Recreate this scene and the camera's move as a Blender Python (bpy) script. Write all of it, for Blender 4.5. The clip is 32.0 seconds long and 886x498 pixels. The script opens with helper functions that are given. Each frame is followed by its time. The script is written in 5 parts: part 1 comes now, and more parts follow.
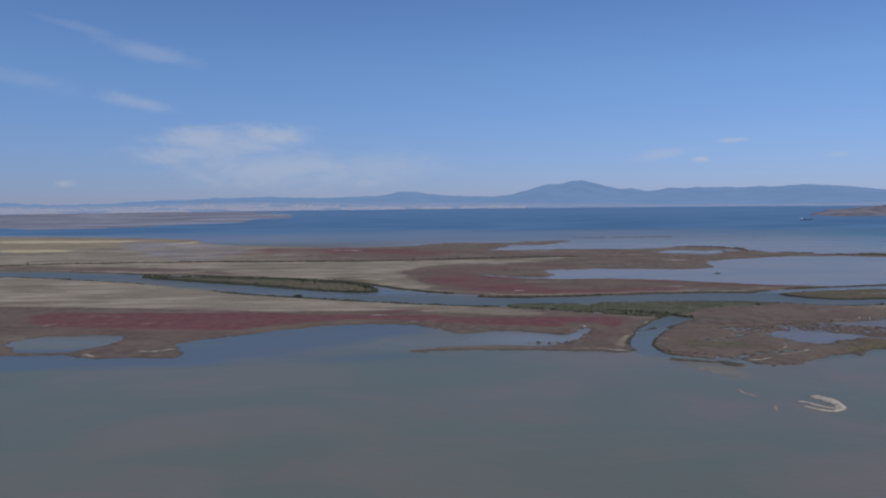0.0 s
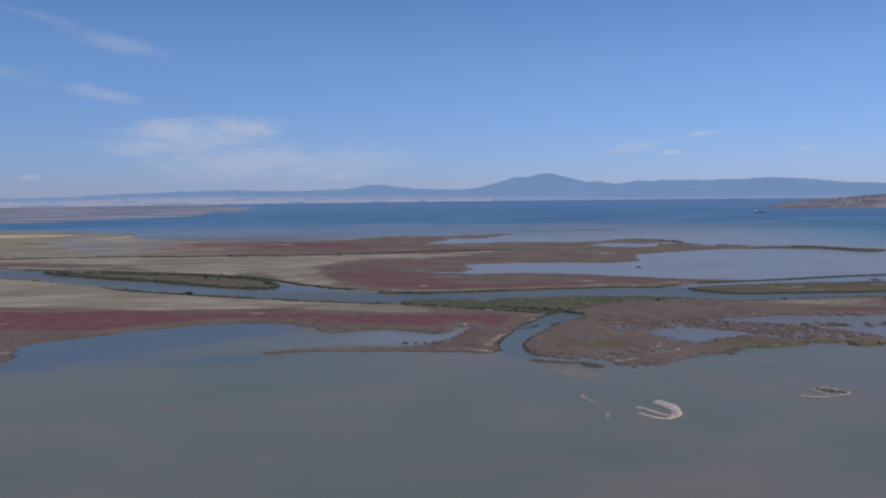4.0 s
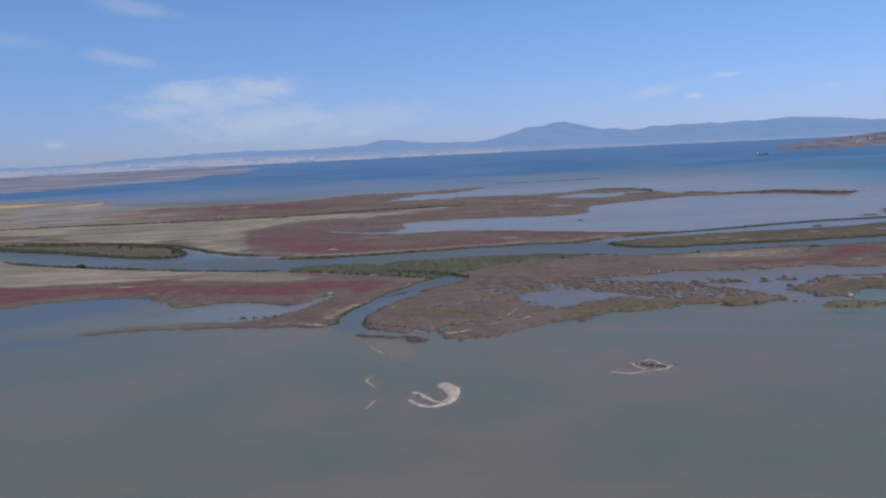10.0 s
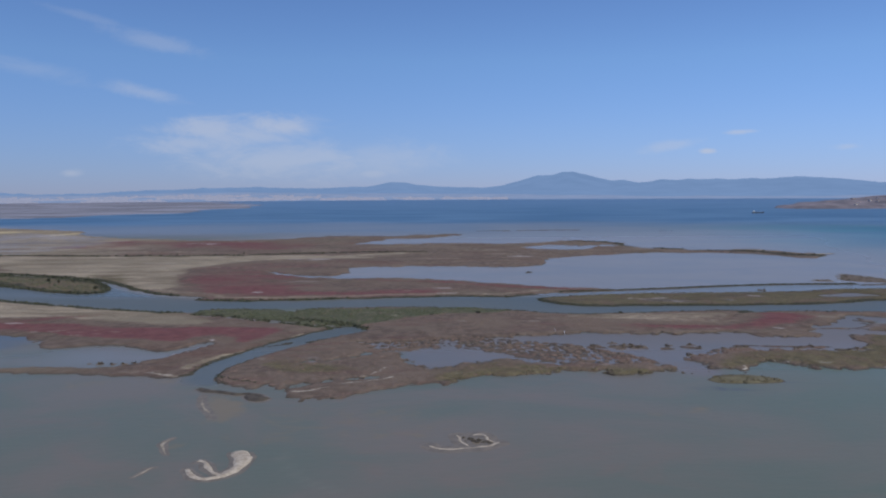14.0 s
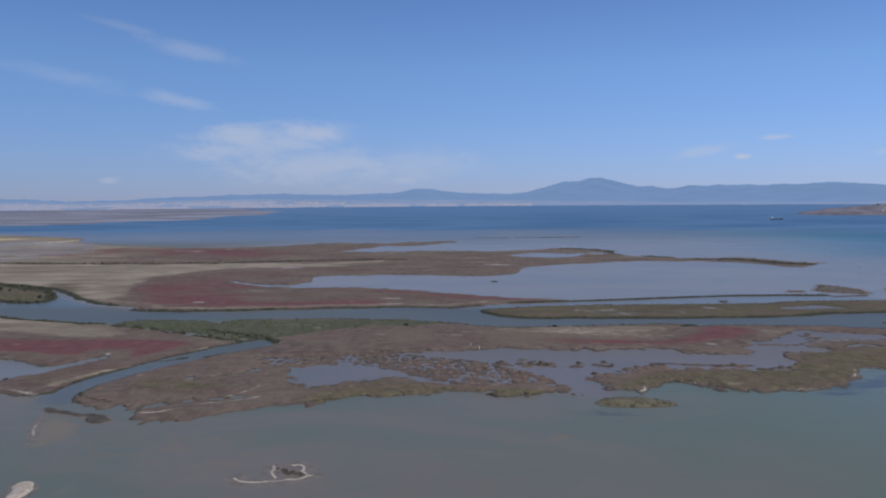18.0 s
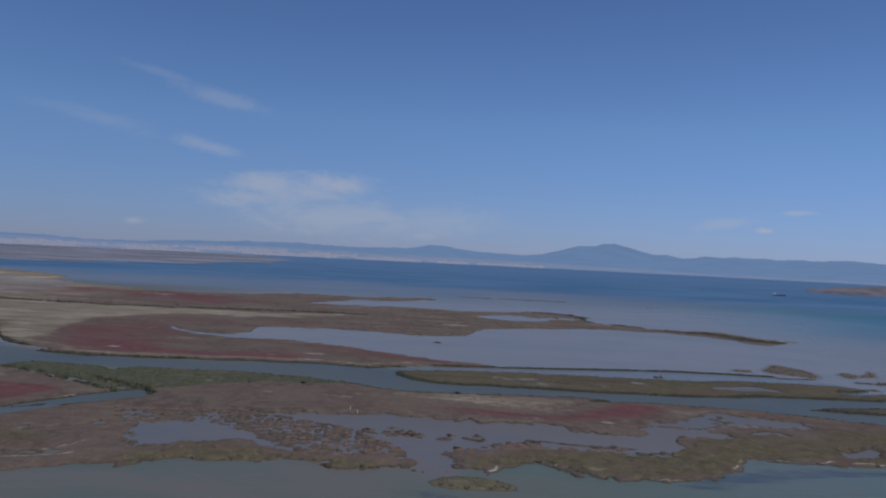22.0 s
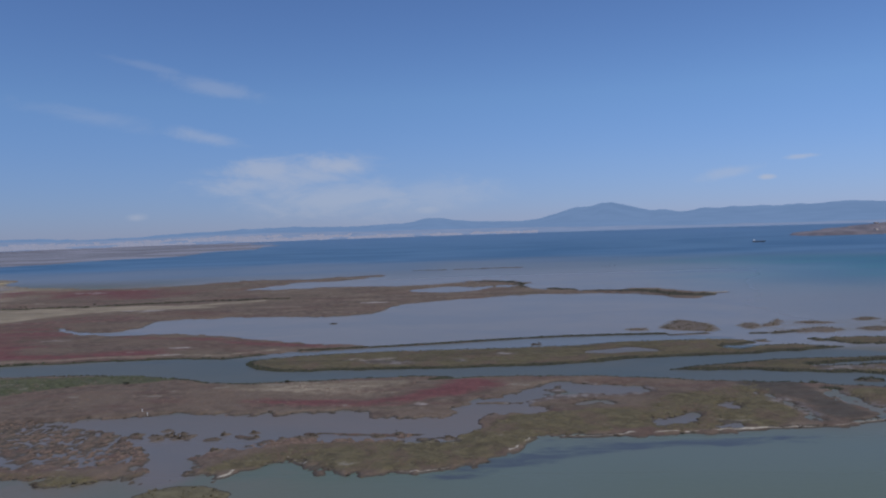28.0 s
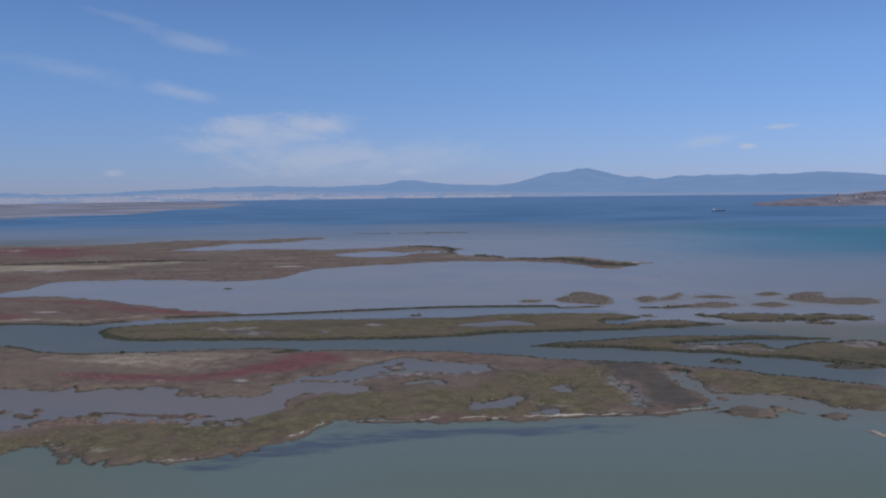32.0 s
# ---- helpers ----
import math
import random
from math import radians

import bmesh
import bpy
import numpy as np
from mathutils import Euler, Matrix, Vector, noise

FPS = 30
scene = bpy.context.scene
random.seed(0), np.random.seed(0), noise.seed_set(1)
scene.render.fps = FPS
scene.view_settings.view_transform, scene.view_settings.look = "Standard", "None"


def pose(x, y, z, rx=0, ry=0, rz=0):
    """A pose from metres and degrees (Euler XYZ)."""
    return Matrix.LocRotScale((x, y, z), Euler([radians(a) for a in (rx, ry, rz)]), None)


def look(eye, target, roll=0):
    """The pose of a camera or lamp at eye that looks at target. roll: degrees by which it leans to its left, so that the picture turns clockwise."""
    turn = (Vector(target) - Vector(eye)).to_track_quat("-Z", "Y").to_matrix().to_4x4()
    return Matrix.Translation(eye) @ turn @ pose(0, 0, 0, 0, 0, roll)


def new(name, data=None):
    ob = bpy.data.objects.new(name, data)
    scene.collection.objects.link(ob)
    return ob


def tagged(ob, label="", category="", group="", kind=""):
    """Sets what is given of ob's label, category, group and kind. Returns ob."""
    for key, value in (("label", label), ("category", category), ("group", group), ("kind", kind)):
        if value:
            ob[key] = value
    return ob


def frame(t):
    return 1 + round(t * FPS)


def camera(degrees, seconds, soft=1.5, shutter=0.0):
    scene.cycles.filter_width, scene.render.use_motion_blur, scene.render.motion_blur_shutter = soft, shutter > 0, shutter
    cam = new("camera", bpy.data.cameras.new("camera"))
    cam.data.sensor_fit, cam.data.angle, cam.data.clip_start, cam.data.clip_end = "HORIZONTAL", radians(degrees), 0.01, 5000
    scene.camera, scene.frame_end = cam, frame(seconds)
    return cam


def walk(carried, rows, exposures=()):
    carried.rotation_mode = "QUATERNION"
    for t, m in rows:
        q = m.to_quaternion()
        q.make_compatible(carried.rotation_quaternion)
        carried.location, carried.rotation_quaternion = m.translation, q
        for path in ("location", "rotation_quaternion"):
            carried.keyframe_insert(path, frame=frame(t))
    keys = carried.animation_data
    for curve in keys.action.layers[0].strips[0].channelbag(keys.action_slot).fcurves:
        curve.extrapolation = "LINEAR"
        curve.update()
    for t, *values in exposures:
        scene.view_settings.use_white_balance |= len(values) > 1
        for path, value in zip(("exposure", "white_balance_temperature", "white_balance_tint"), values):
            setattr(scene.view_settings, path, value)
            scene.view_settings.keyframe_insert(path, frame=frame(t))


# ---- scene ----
cam = camera(56.8, 32.0, soft=2.1)
# seconds, eye x, y, z, heading to the left of north, pitch, roll
PATH = [
    (0, 2.40, -0.36, 35.78, 0.806, -3.466, -0.573),
    (0.5, 5.66, 1.15, 35.65, 0.879, -4.267, -0.842),
    (1, 8.93, 2.65, 35.54, 0.550, -4.771, -0.978),
    (1.5, 12.20, 4.13, 35.45, 0.364, -4.860, -1.074),
    (2, 15.48, 5.60, 35.37, 0.320, -4.743, -0.770),
    (2.5, 18.76, 7.05, 35.31, 0.475, -4.523, -0.871),
    (3, 22.04, 8.49, 35.25, 0.283, -4.338, -0.735),
    (3.5, 25.33, 9.91, 35.21, -0.155, -4.200, -0.587),
    (4, 28.63, 11.33, 35.16, -1.075, -3.965, -0.640),
    (4.5, 31.93, 12.73, 35.13, -1.606, -3.714, -0.529),
    (6.5, 45.20, 18.27, 35.01, -1.547, -2.699, -1.117),
    (7, 48.54, 19.63, 34.98, -0.789, -3.131, -1.468),
    (7.5, 51.88, 20.99, 34.95, -0.569, -3.770, -1.989),
    (8, 55.23, 22.34, 34.92, -0.864, -4.705, -2.448),
    (8.5, 58.59, 23.70, 34.90, -1.039, -5.522, -2.733),
    (9, 61.95, 25.04, 34.87, -0.706, -6.252, -2.834),
    (9.5, 65.32, 26.39, 34.85, 0.068, -6.796, -2.932),
    (10, 68.70, 27.73, 34.82, 0.625, -7.169, -2.806),
    (10.5, 72.09, 29.08, 34.80, 0.912, -7.333, -2.575),
    (11, 75.49, 30.42, 34.77, 1.057, -7.243, -2.030),
    (11.5, 78.89, 31.76, 34.75, 1.149, -6.873, -1.464),
    (12, 82.30, 33.10, 34.73, 1.238, -6.358, -0.859),
    (12.5, 85.72, 34.45, 34.71, 1.308, -5.714, -0.440),
    (13, 89.14, 35.80, 34.69, 1.209, -5.016, -0.104),
    (13.5, 92.58, 37.15, 34.68, 1.243, -4.491, -0.135),
    (14, 96.01, 38.50, 34.67, 1.204, -4.089, -0.344),
    (14.5, 99.46, 39.86, 34.66, 1.283, -3.984, -0.667),
    (16.5, 113.31, 45.35, 34.66, 2.827, -5.819, -1.250),
    (17, 116.79, 46.74, 34.67, 3.204, -5.680, -1.187),
    (17.5, 120.27, 48.14, 34.68, 3.359, -5.026, -0.983),
    (18, 123.76, 49.54, 34.70, 3.377, -3.635, -0.434),
    (18.5, 127.25, 50.95, 34.72, 3.634, -2.010, 0.131),
    (19, 130.75, 52.38, 34.75, 3.846, -0.039, 0.973),
    (19.5, 134.25, 53.81, 34.78, 4.280, 1.230, 1.655),
    (20, 137.75, 55.25, 34.81, 4.625, 2.374, 2.472),
    (20.5, 141.26, 56.70, 34.84, 4.872, 2.945, 2.983),
    (21, 144.77, 58.17, 34.88, 4.775, 2.897, 3.271),
    (21.5, 148.28, 59.64, 34.92, 4.701, 2.122, 3.161),
    (22, 151.79, 61.13, 34.96, 4.701, 0.345, 2.730),
    (22.5, 155.31, 62.62, 35.00, 5.163, -1.592, 1.980),
    (23, 158.82, 64.14, 35.04, 5.708, -3.269, 1.053),
    (23.5, 162.34, 65.66, 35.08, 6.292, -4.629, 0.144),
    (24, 165.85, 67.20, 35.12, 6.727, -5.823, -0.640),
    (24.5, 169.37, 68.75, 35.16, 6.742, -6.267, -1.302),
    (25, 172.88, 70.31, 35.20, 5.773, -5.803, -1.710),
    (25.5, 176.39, 71.89, 35.23, 4.701, -4.539, -1.904),
    (26, 179.89, 73.48, 35.27, 4.002, -2.686, -2.046),
    (26.5, 183.39, 75.09, 35.30, 3.986, -1.936, -2.012),
    (28.5, 197.34, 81.67, 35.37, 5.724, -1.316, -1.424),
    (29, 200.81, 83.36, 35.38, 6.044, -0.786, -0.668),
    (29.5, 204.28, 85.06, 35.38, 5.507, -0.547, -0.467),
    (30, 207.73, 86.78, 35.37, 4.524, -0.761, -0.252),
    (30.5, 211.17, 88.51, 35.36, 3.826, -1.379, 0.055),
    (31, 214.60, 90.26, 35.35, 3.813, -2.563, 0.119),
    (31.5, 218.02, 92.03, 35.33, 3.952, -3.531, -0.079),
    (32, 221.42, 93.81, 35.30, 3.699, -4.243, -0.708),
]


def facing(x, y, z, yaw, pitch, roll):
    a, b = radians(yaw), radians(pitch)
    ahead = Vector((-math.sin(a) * math.cos(b), math.cos(a) * math.cos(b), math.sin(b)))
    return look((x, y, z), Vector((x, y, z)) + ahead * 100, roll)


EXPOSURES = [(0, -0.14), (2, 0.04), (4, -0.05), (6, -0.13), (7, -0.13), (8, 0.0), (9, 0.06), (10, 0.14), (12, 0.16), (14, 0.0), (17, 0.06), (18, 0.0), (19, -0.22), (20, -0.38), (21.5, -0.45), (23, -0.18), (24, -0.02), (25, 0.05), (26, -0.05), (28.5, -0.22), (30, -0.28), (31, -0.26), (32, -0.08)]
walk(cam, [(t, facing(*row)) for t, *row in PATH], EXPOSURES)

# ---- sky, sun ----
SUN_ELEVATION, SUN_AZIMUTH = 50.0, 132.0   # azimuth clockwise from the +y direction
world = bpy.data.worlds.new("sky")
scene.world = world
world.use_nodes = True
wn, wl = world.node_tree.nodes, world.node_tree.links
wn.clear()


def wmath(op, a, b=None, c=None):
    n = wn.new("ShaderNodeMath")
    n.operation = op
    for i, v in enumerate((a, b, c)):
        if v is None:
            continue
        if isinstance(v, (int, float)):
            n.inputs[i].default_value = v
        else:
            wl.new(v, n.inputs[i])
    return n.outputs[0]


sky = wn.new("ShaderNodeTexSky")
sky.sky_type = "NISHITA"
sky.sun_disc = False
sky.sun_elevation = radians(SUN_ELEVATION)
sky.sun_rotation = radians(360 - SUN_AZIMUTH)
sky.altitude = 0
sky.air_density, sky.dust_density, sky.ozone_density = 1.0, 0.0, 4.0
coords = wn.new("ShaderNodeTexCoord")
sep = wn.new("ShaderNodeSeparateXYZ")
wl.new(coords.outputs["Generated"], sep.inputs[0])
azim = wmath("MULTIPLY", wmath("ARCTAN2", sep.outputs[0], sep.outputs[1]), 57.2958)
elev = wmath("MULTIPLY", wmath("ARCSINE", sep.outputs[2]), 57.2958)
stretch = wn.new("ShaderNodeCombineXYZ")
wl.new(wmath("MULTIPLY", azim, 0.10), stretch.inputs[0])
wl.new(wmath("MULTIPLY", elev, 0.26), stretch.inputs[1])
wisp = wn.new("ShaderNodeTexNoise")
wisp.inputs["Scale"].default_value = 2.6
wisp.inputs["Detail"].default_value = 8
wisp.inputs["Roughness"].default_value = 0.68
wisp.inputs["Distortion"].default_value = 0.5
wl.new(stretch.outputs[0], wisp.inputs["Vector"])
wobble = wmath("SUBTRACT", wisp.outputs[0], 0.5)
# thin fair-weather clouds: azimuth, elevation, half width, half height, slope, density
CLOUDS = [
    (-12.6, 4.4, 3.6, 1.0, 0.02, 0.56), (-16.6, 4.15, 4.6, 0.85, 0.03, 0.52), (-18.4, 3.2, 4.4, 0.8, 0.0, 0.42), (-14.5, 3.9, 4.5, 1.1, 0.0, 0.46), (-12.2, 2.2, 7.2, 1.5, 0.0, 0.40),
    (-4.9, 2.3, 4.6, 1.2, 0.0, 0.28), (-20.2, 9.7, 3.4, 0.6, -0.2, 0.22), (-20.9, 6.45, 2.7, 0.5, -0.2, 0.30), (-28.0, 7.7, 3.6, 0.6, -0.16, 0.15),
    (14.2, 2.9, 2.6, 0.4, 0.17, 0.30), (16.6, 2.5, 0.6, 0.2, 0.0, 0.6), (18.6, 3.68, 1.1, 0.18, 0.02, 0.5), (25.0, 2.57, 1.1, 0.22, 0.0, 0.3),
    (-25.5, 1.23, 0.8, 0.28, 0.0, 0.35), (-6.0, 1.2, 1.1, 0.32, 0.0, 0.30), (-24.0, 10.9, 3.0, 0.3, -0.2, 0.12),
]
cover = None
for az0, el0, wide, high, slope, dense in CLOUDS:
    dx = wmath("SUBTRACT", azim, az0)
    dy = wmath("SUBTRACT", wmath("SUBTRACT", elev, el0), wmath("MULTIPLY", dx, slope))
    u = wmath("DIVIDE", dx, wide)
    v = wmath("DIVIDE", dy, high)
    r = wmath("SQRT", wmath("ADD", wmath("MULTIPLY", u, u), wmath("MULTIPLY", v, v)))
    body = wmath("SUBTRACT", 1.25, r)
    body = wmath("ADD", body, wmath("MULTIPLY", wobble, 2.3))
    soft_body = wn.new("ShaderNodeMapRange")
    soft_body.interpolation_type = "SMOOTHSTEP"
    soft_body.inputs["From Min"].default_value, soft_body.inputs["From Max"].default_value = 0.0, 1.2
    soft_body.inputs["To Max"].default_value = dense
    wl.new(body, soft_body.inputs["Value"])
    cover = soft_body.outputs[0] if cover is None else wmath("MAXIMUM", cover, soft_body.outputs[0])
cloud_mix = wn.new("ShaderNodeMix")
cloud_mix.data_type = "RGBA"
wl.new(cover, cloud_mix.inputs["Factor"])
tint = wn.new("ShaderNodeMix")
tint.data_type, tint.blend_type = "RGBA", "MULTIPLY"
tint.inputs["Factor"].default_value = 1.0
clear_air = wn.new("ShaderNodeValToRGB")
clear_air.color_ramp.elements[0].position, clear_air.color_ramp.elements[0].color = 0.0, (0.47, 0.615, 1.25, 1)
clear_air.color_ramp.elements[1].position, clear_air.color_ramp.elements[1].color = 1.0, (0.78, 0.925, 1.27, 1)
for at, shade in ((0.25, (0.625, 0.77, 1.26, 1)), (0.55, (0.77, 0.94, 1.30, 1))):
    clear_air.color_ramp.elements.new(at).color = shade
wl.new(wmath("DIVIDE", elev, 16.0), clear_air.inputs[0])
wl.new(clear_air.outputs[0], tint.inputs["B"])
wl.new(sky.outputs[0], tint.inputs["A"])
wl.new(tint.outputs["Result"], cloud_mix.inputs["A"])
cloud_mix.inputs["B"].default_value = (6.6, 7.0, 8.2, 1)
background = wn.new("ShaderNodeBackground")
background.inputs["Strength"].default_value = 0.079
wl.new(cloud_mix.outputs["Result"], background.inputs["Color"])
wl.new(background.outputs[0], wn.new("ShaderNodeOutputWorld").inputs[0])

sun = new("sun", bpy.data.lights.new("sun", "SUN"))
sun.data.energy = 3.1
sun.data.angle = radians(0.6)
sun.data.color = (1.0, 0.95, 0.87)
d = Vector((math.sin(radians(SUN_AZIMUTH)) * math.cos(radians(SUN_ELEVATION)), math.cos(radians(SUN_AZIMUTH)) * math.cos(radians(SUN_ELEVATION)), math.sin(radians(SUN_ELEVATION))))
sun.matrix_world = look(d * 100, (0, 0, 0))


# ---- materials ----
class Mat:
    """A small wrapper to write node materials briefly."""

    def __init__(self, name, rough=0.9, spec=0.3):
        self.m = bpy.data.materials.new(name)
        self.m.use_nodes = True
        self.n, self.l = self.m.node_tree.nodes, self.m.node_tree.links
        self.b = self.n["Principled BSDF"]
        self.b.inputs["Roughness"].default_value = rough
        self.b.inputs["Specular IOR Level"].default_value = spec
        self.pos = self.n.new("ShaderNodeNewGeometry").outputs["Position"]

    def put(self, v, socket):
        if isinstance(v, (int, float)):
            socket.default_value = v
        elif isinstance(v, tuple):
            socket.default_value = (*v, 1) if len(v) == 3 and socket.type == "RGBA" else v
        else:
            self.l.new(v, socket)

    def math(self, op, a, b=0.0):
        n = self.n.new("ShaderNodeMath")
        n.operation = op
        self.put(a, n.inputs[0])
        self.put(b, n.inputs[1])
        return n.outputs[0]

    def mix(self, f, a, b):
        n = self.n.new("ShaderNodeMix")
        n.data_type = "RGBA"
        self.put(f, n.inputs["Factor"])
        self.put(a, n.inputs["A"])
        self.put(b, n.inputs["B"])
        return n.outputs["Result"]

    def noise(self, scale, detail=4, rough=0.55, squash=(1, 1, 1), distort=0.0):
        mp = self.n.new("ShaderNodeMapping")
        mp.inputs["Scale"].default_value = squash
        self.l.new(self.pos, mp.inputs["Vector"])
        n = self.n.new("ShaderNodeTexNoise")
        n.inputs["Scale"].default_value, n.inputs["Detail"].default_value = scale, detail
        n.inputs["Roughness"].default_value, n.inputs["Distortion"].default_value = rough, distort
        self.l.new(mp.outputs[0], n.inputs["Vector"])
        return n.outputs[0]

    def ramp(self, v, lo, hi, to_lo=0.0, to_hi=1.0):
        n = self.n.new("ShaderNodeMapRange")
        n.interpolation_type = "SMOOTHSTEP"
        self.put(v, n.inputs["Value"])
        for k, x in (("From Min", lo), ("From Max", hi), ("To Min", to_lo), ("To Max", to_hi)):
            n.inputs[k].default_value = x
        return n.outputs[0]

    def attr(self, name):
        n = self.n.new("ShaderNodeAttribute")
        n.attribute_name = name
        return n.outputs["Fac"]

    def bump(self, height, strength, distance):
        n = self.n.new("ShaderNodeBump")
        n.inputs["Strength"].default_value, n.inputs["Distance"].default_value = strength, distance
        self.l.new(height, n.inputs["Height"])
        self.l.new(n.outputs[0], self.b.inputs["Normal"])

    def colour(self, c):
        self.put(c, self.b.inputs["Base Color"])
        return self


def ground_material():
    k = Mat("salt_marsh_ground", 0.95, 0.15)
    fine, mid, big = k.noise(1.6, 5, 0.65), k.noise(0.35, 4, 0.6), k.noise(0.05, 3, 0.5)
    streak = k.noise(0.09, 4, 0.6, (0.45, 1.6, 1))
    drift = k.noise(0.07, 5, 0.65, (0.3, 1.5, 1), 0.4)
    brown = k.mix(k.ramp(mid, 0.35, 0.65), (0.108, 0.081, 0.066), (0.178, 0.137, 0.110))
    brown = k.mix(k.ramp(k.noise(0.021, 5, 0.6, (0.8, 1.3, 1), 0.6), 0.50, 0.66, 0, 0.55), brown, (0.158, 0.088, 0.070))
    brown = k.mix(k.ramp(k.noise(0.034, 5, 0.6, (0.9, 1.2, 1), 0.8), 0.52, 0.66, 0, 0.55), brown, (0.128, 0.114, 0.078))
    brown = k.mix(k.ramp(big, 0.4, 0.65, 0, 0.7), brown, (0.190, 0.145, 0.112))
    brown = k.mix(k.ramp(streak, 0.52, 0.7, 0, 0.55), brown, (0.140, 0.078, 0.072))
    brown = k.mix(k.ramp(k.noise(0.028, 5, 0.6, (0.5, 1.7, 1)), 0.55, 0.7, 0, 0.6), brown, (0.24, 0.20, 0.15))
    tan = k.mix(k.ramp(streak, 0.35, 0.65), (0.276, 0.230, 0.166), (0.402, 0.341, 0.254))
    tan = k.mix(k.ramp(k.noise(0.022, 6, 0.68, (0.6, 1.4, 1), 0.6), 0.46, 0.60, 0, 0.7), tan, (0.228, 0.197, 0.141))
    tan = k.mix(k.ramp(k.noise(0.045, 5, 0.65, (0.45, 1.3, 1), 0.6), 0.5, 0.66, 0, 0.75), tan, (0.175, 0.142, 0.100))
    red = k.mix(k.ramp(mid, 0.3, 0.7), (0.138, 0.053, 0.058), (0.198, 0.084, 0.084))
    red = k.mix(k.ramp(k.noise(0.06, 5, 0.65, (0.4, 1.2, 1), 0.5), 0.50, 0.68, 0, 0.55), red, (0.165, 0.100, 0.085))
    olive = k.mix(k.ramp(mid, 0.35, 0.65), (0.104, 0.090, 0.051), (0.164, 0.141, 0.080))
    olive = k.mix(k.ramp(k.noise(0.13, 5, 0.65, (1, 0.6, 1)), 0.46, 0.60, 0, 0.75), olive, (0.150, 0.108, 0.080))
    olive = k.mix(k.ramp(k.noise(0.42, 5, 0.7, (1, 0.7, 1), 0.5), 0.54, 0.66, 0, 0.65), olive, (0.066, 0.055, 0.038))
    green = k.mix(k.ramp(mid, 0.35, 0.65), (0.072, 0.082, 0.048), (0.112, 0.118, 0.068))
    field = k.mix(k.ramp(streak, 0.4, 0.6), (0.26, 0.215, 0.145), (0.34, 0.28, 0.185))
    stubble = k.mix(k.ramp(streak, 0.4, 0.6), (0.48, 0.40, 0.24), (0.58, 0.49, 0.31))
    flat = k.mix(k.ramp(k.noise(0.4, 5, 0.65, (1, 0.5, 1)), 0.42, 0.6), (0.135, 0.108, 0.095), (0.250, 0.230, 0.225))
    # far land: distance haze put into the base colour
    pale_haze = k.mix(k.ramp(k.noise(0.006, 5, 0.65, (0.6, 1, 1), 0.4), 0.42, 0.6), (0.192, 0.200, 0.240), (0.315, 0.326, 0.388))
    scrub = k.mix(k.ramp(k.noise(0.5, 4, 0.6), 0.35, 0.65), (0.034, 0.036, 0.026), (0.072, 0.071, 0.047))
    salt = k.mix(k.ramp(mid, 0.3, 0.7), (0.34, 0.30, 0.28), (0.52, 0.47, 0.45))
    sand = k.mix(k.ramp(mid, 0.3, 0.7), (0.44, 0.39, 0.31), (0.60, 0.55, 0.46))
    mud = k.mix(k.ramp(mid, 0.3, 0.7), (0.062, 0.055, 0.048), (0.105, 0.094, 0.080))

    def zone(base, name, top):
        ragged = k.math("ADD", k.attr(name), k.math("MULTIPLY", k.math("SUBTRACT", mid, 0.5), 0.9))
        ragged = k.math("ADD", ragged, k.math("MULTIPLY", k.math("SUBTRACT", drift, 0.5), 1.6))
        return k.mix(k.ramp(ragged, 0.25, 0.85), base, top)

    c = brown
    for name, top in (("tan", tan), ("red", red), ("olive", olive), ("green", green), ("field", field), ("stubble", stubble), ("flat", flat), ("pale_haze", pale_haze), ("salt", salt), ("sand", sand), ("mud", mud), ("scrub", scrub)):
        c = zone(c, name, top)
    c = k.mix(k.ramp(k.noise(0.11, 5, 0.7, (0.7, 1.5, 1)), 0.61, 0.72, 0, 0.4), c, (0.28, 0.24, 0.20))
    c = k.mix(k.ramp(fine, 0.3, 0.72, 0.0, 0.45), c, (0.068, 0.053, 0.042))
    k.colour(c)
    k.bump(k.math("ADD", fine, mid), 0.6, 0.35)
    return k.m


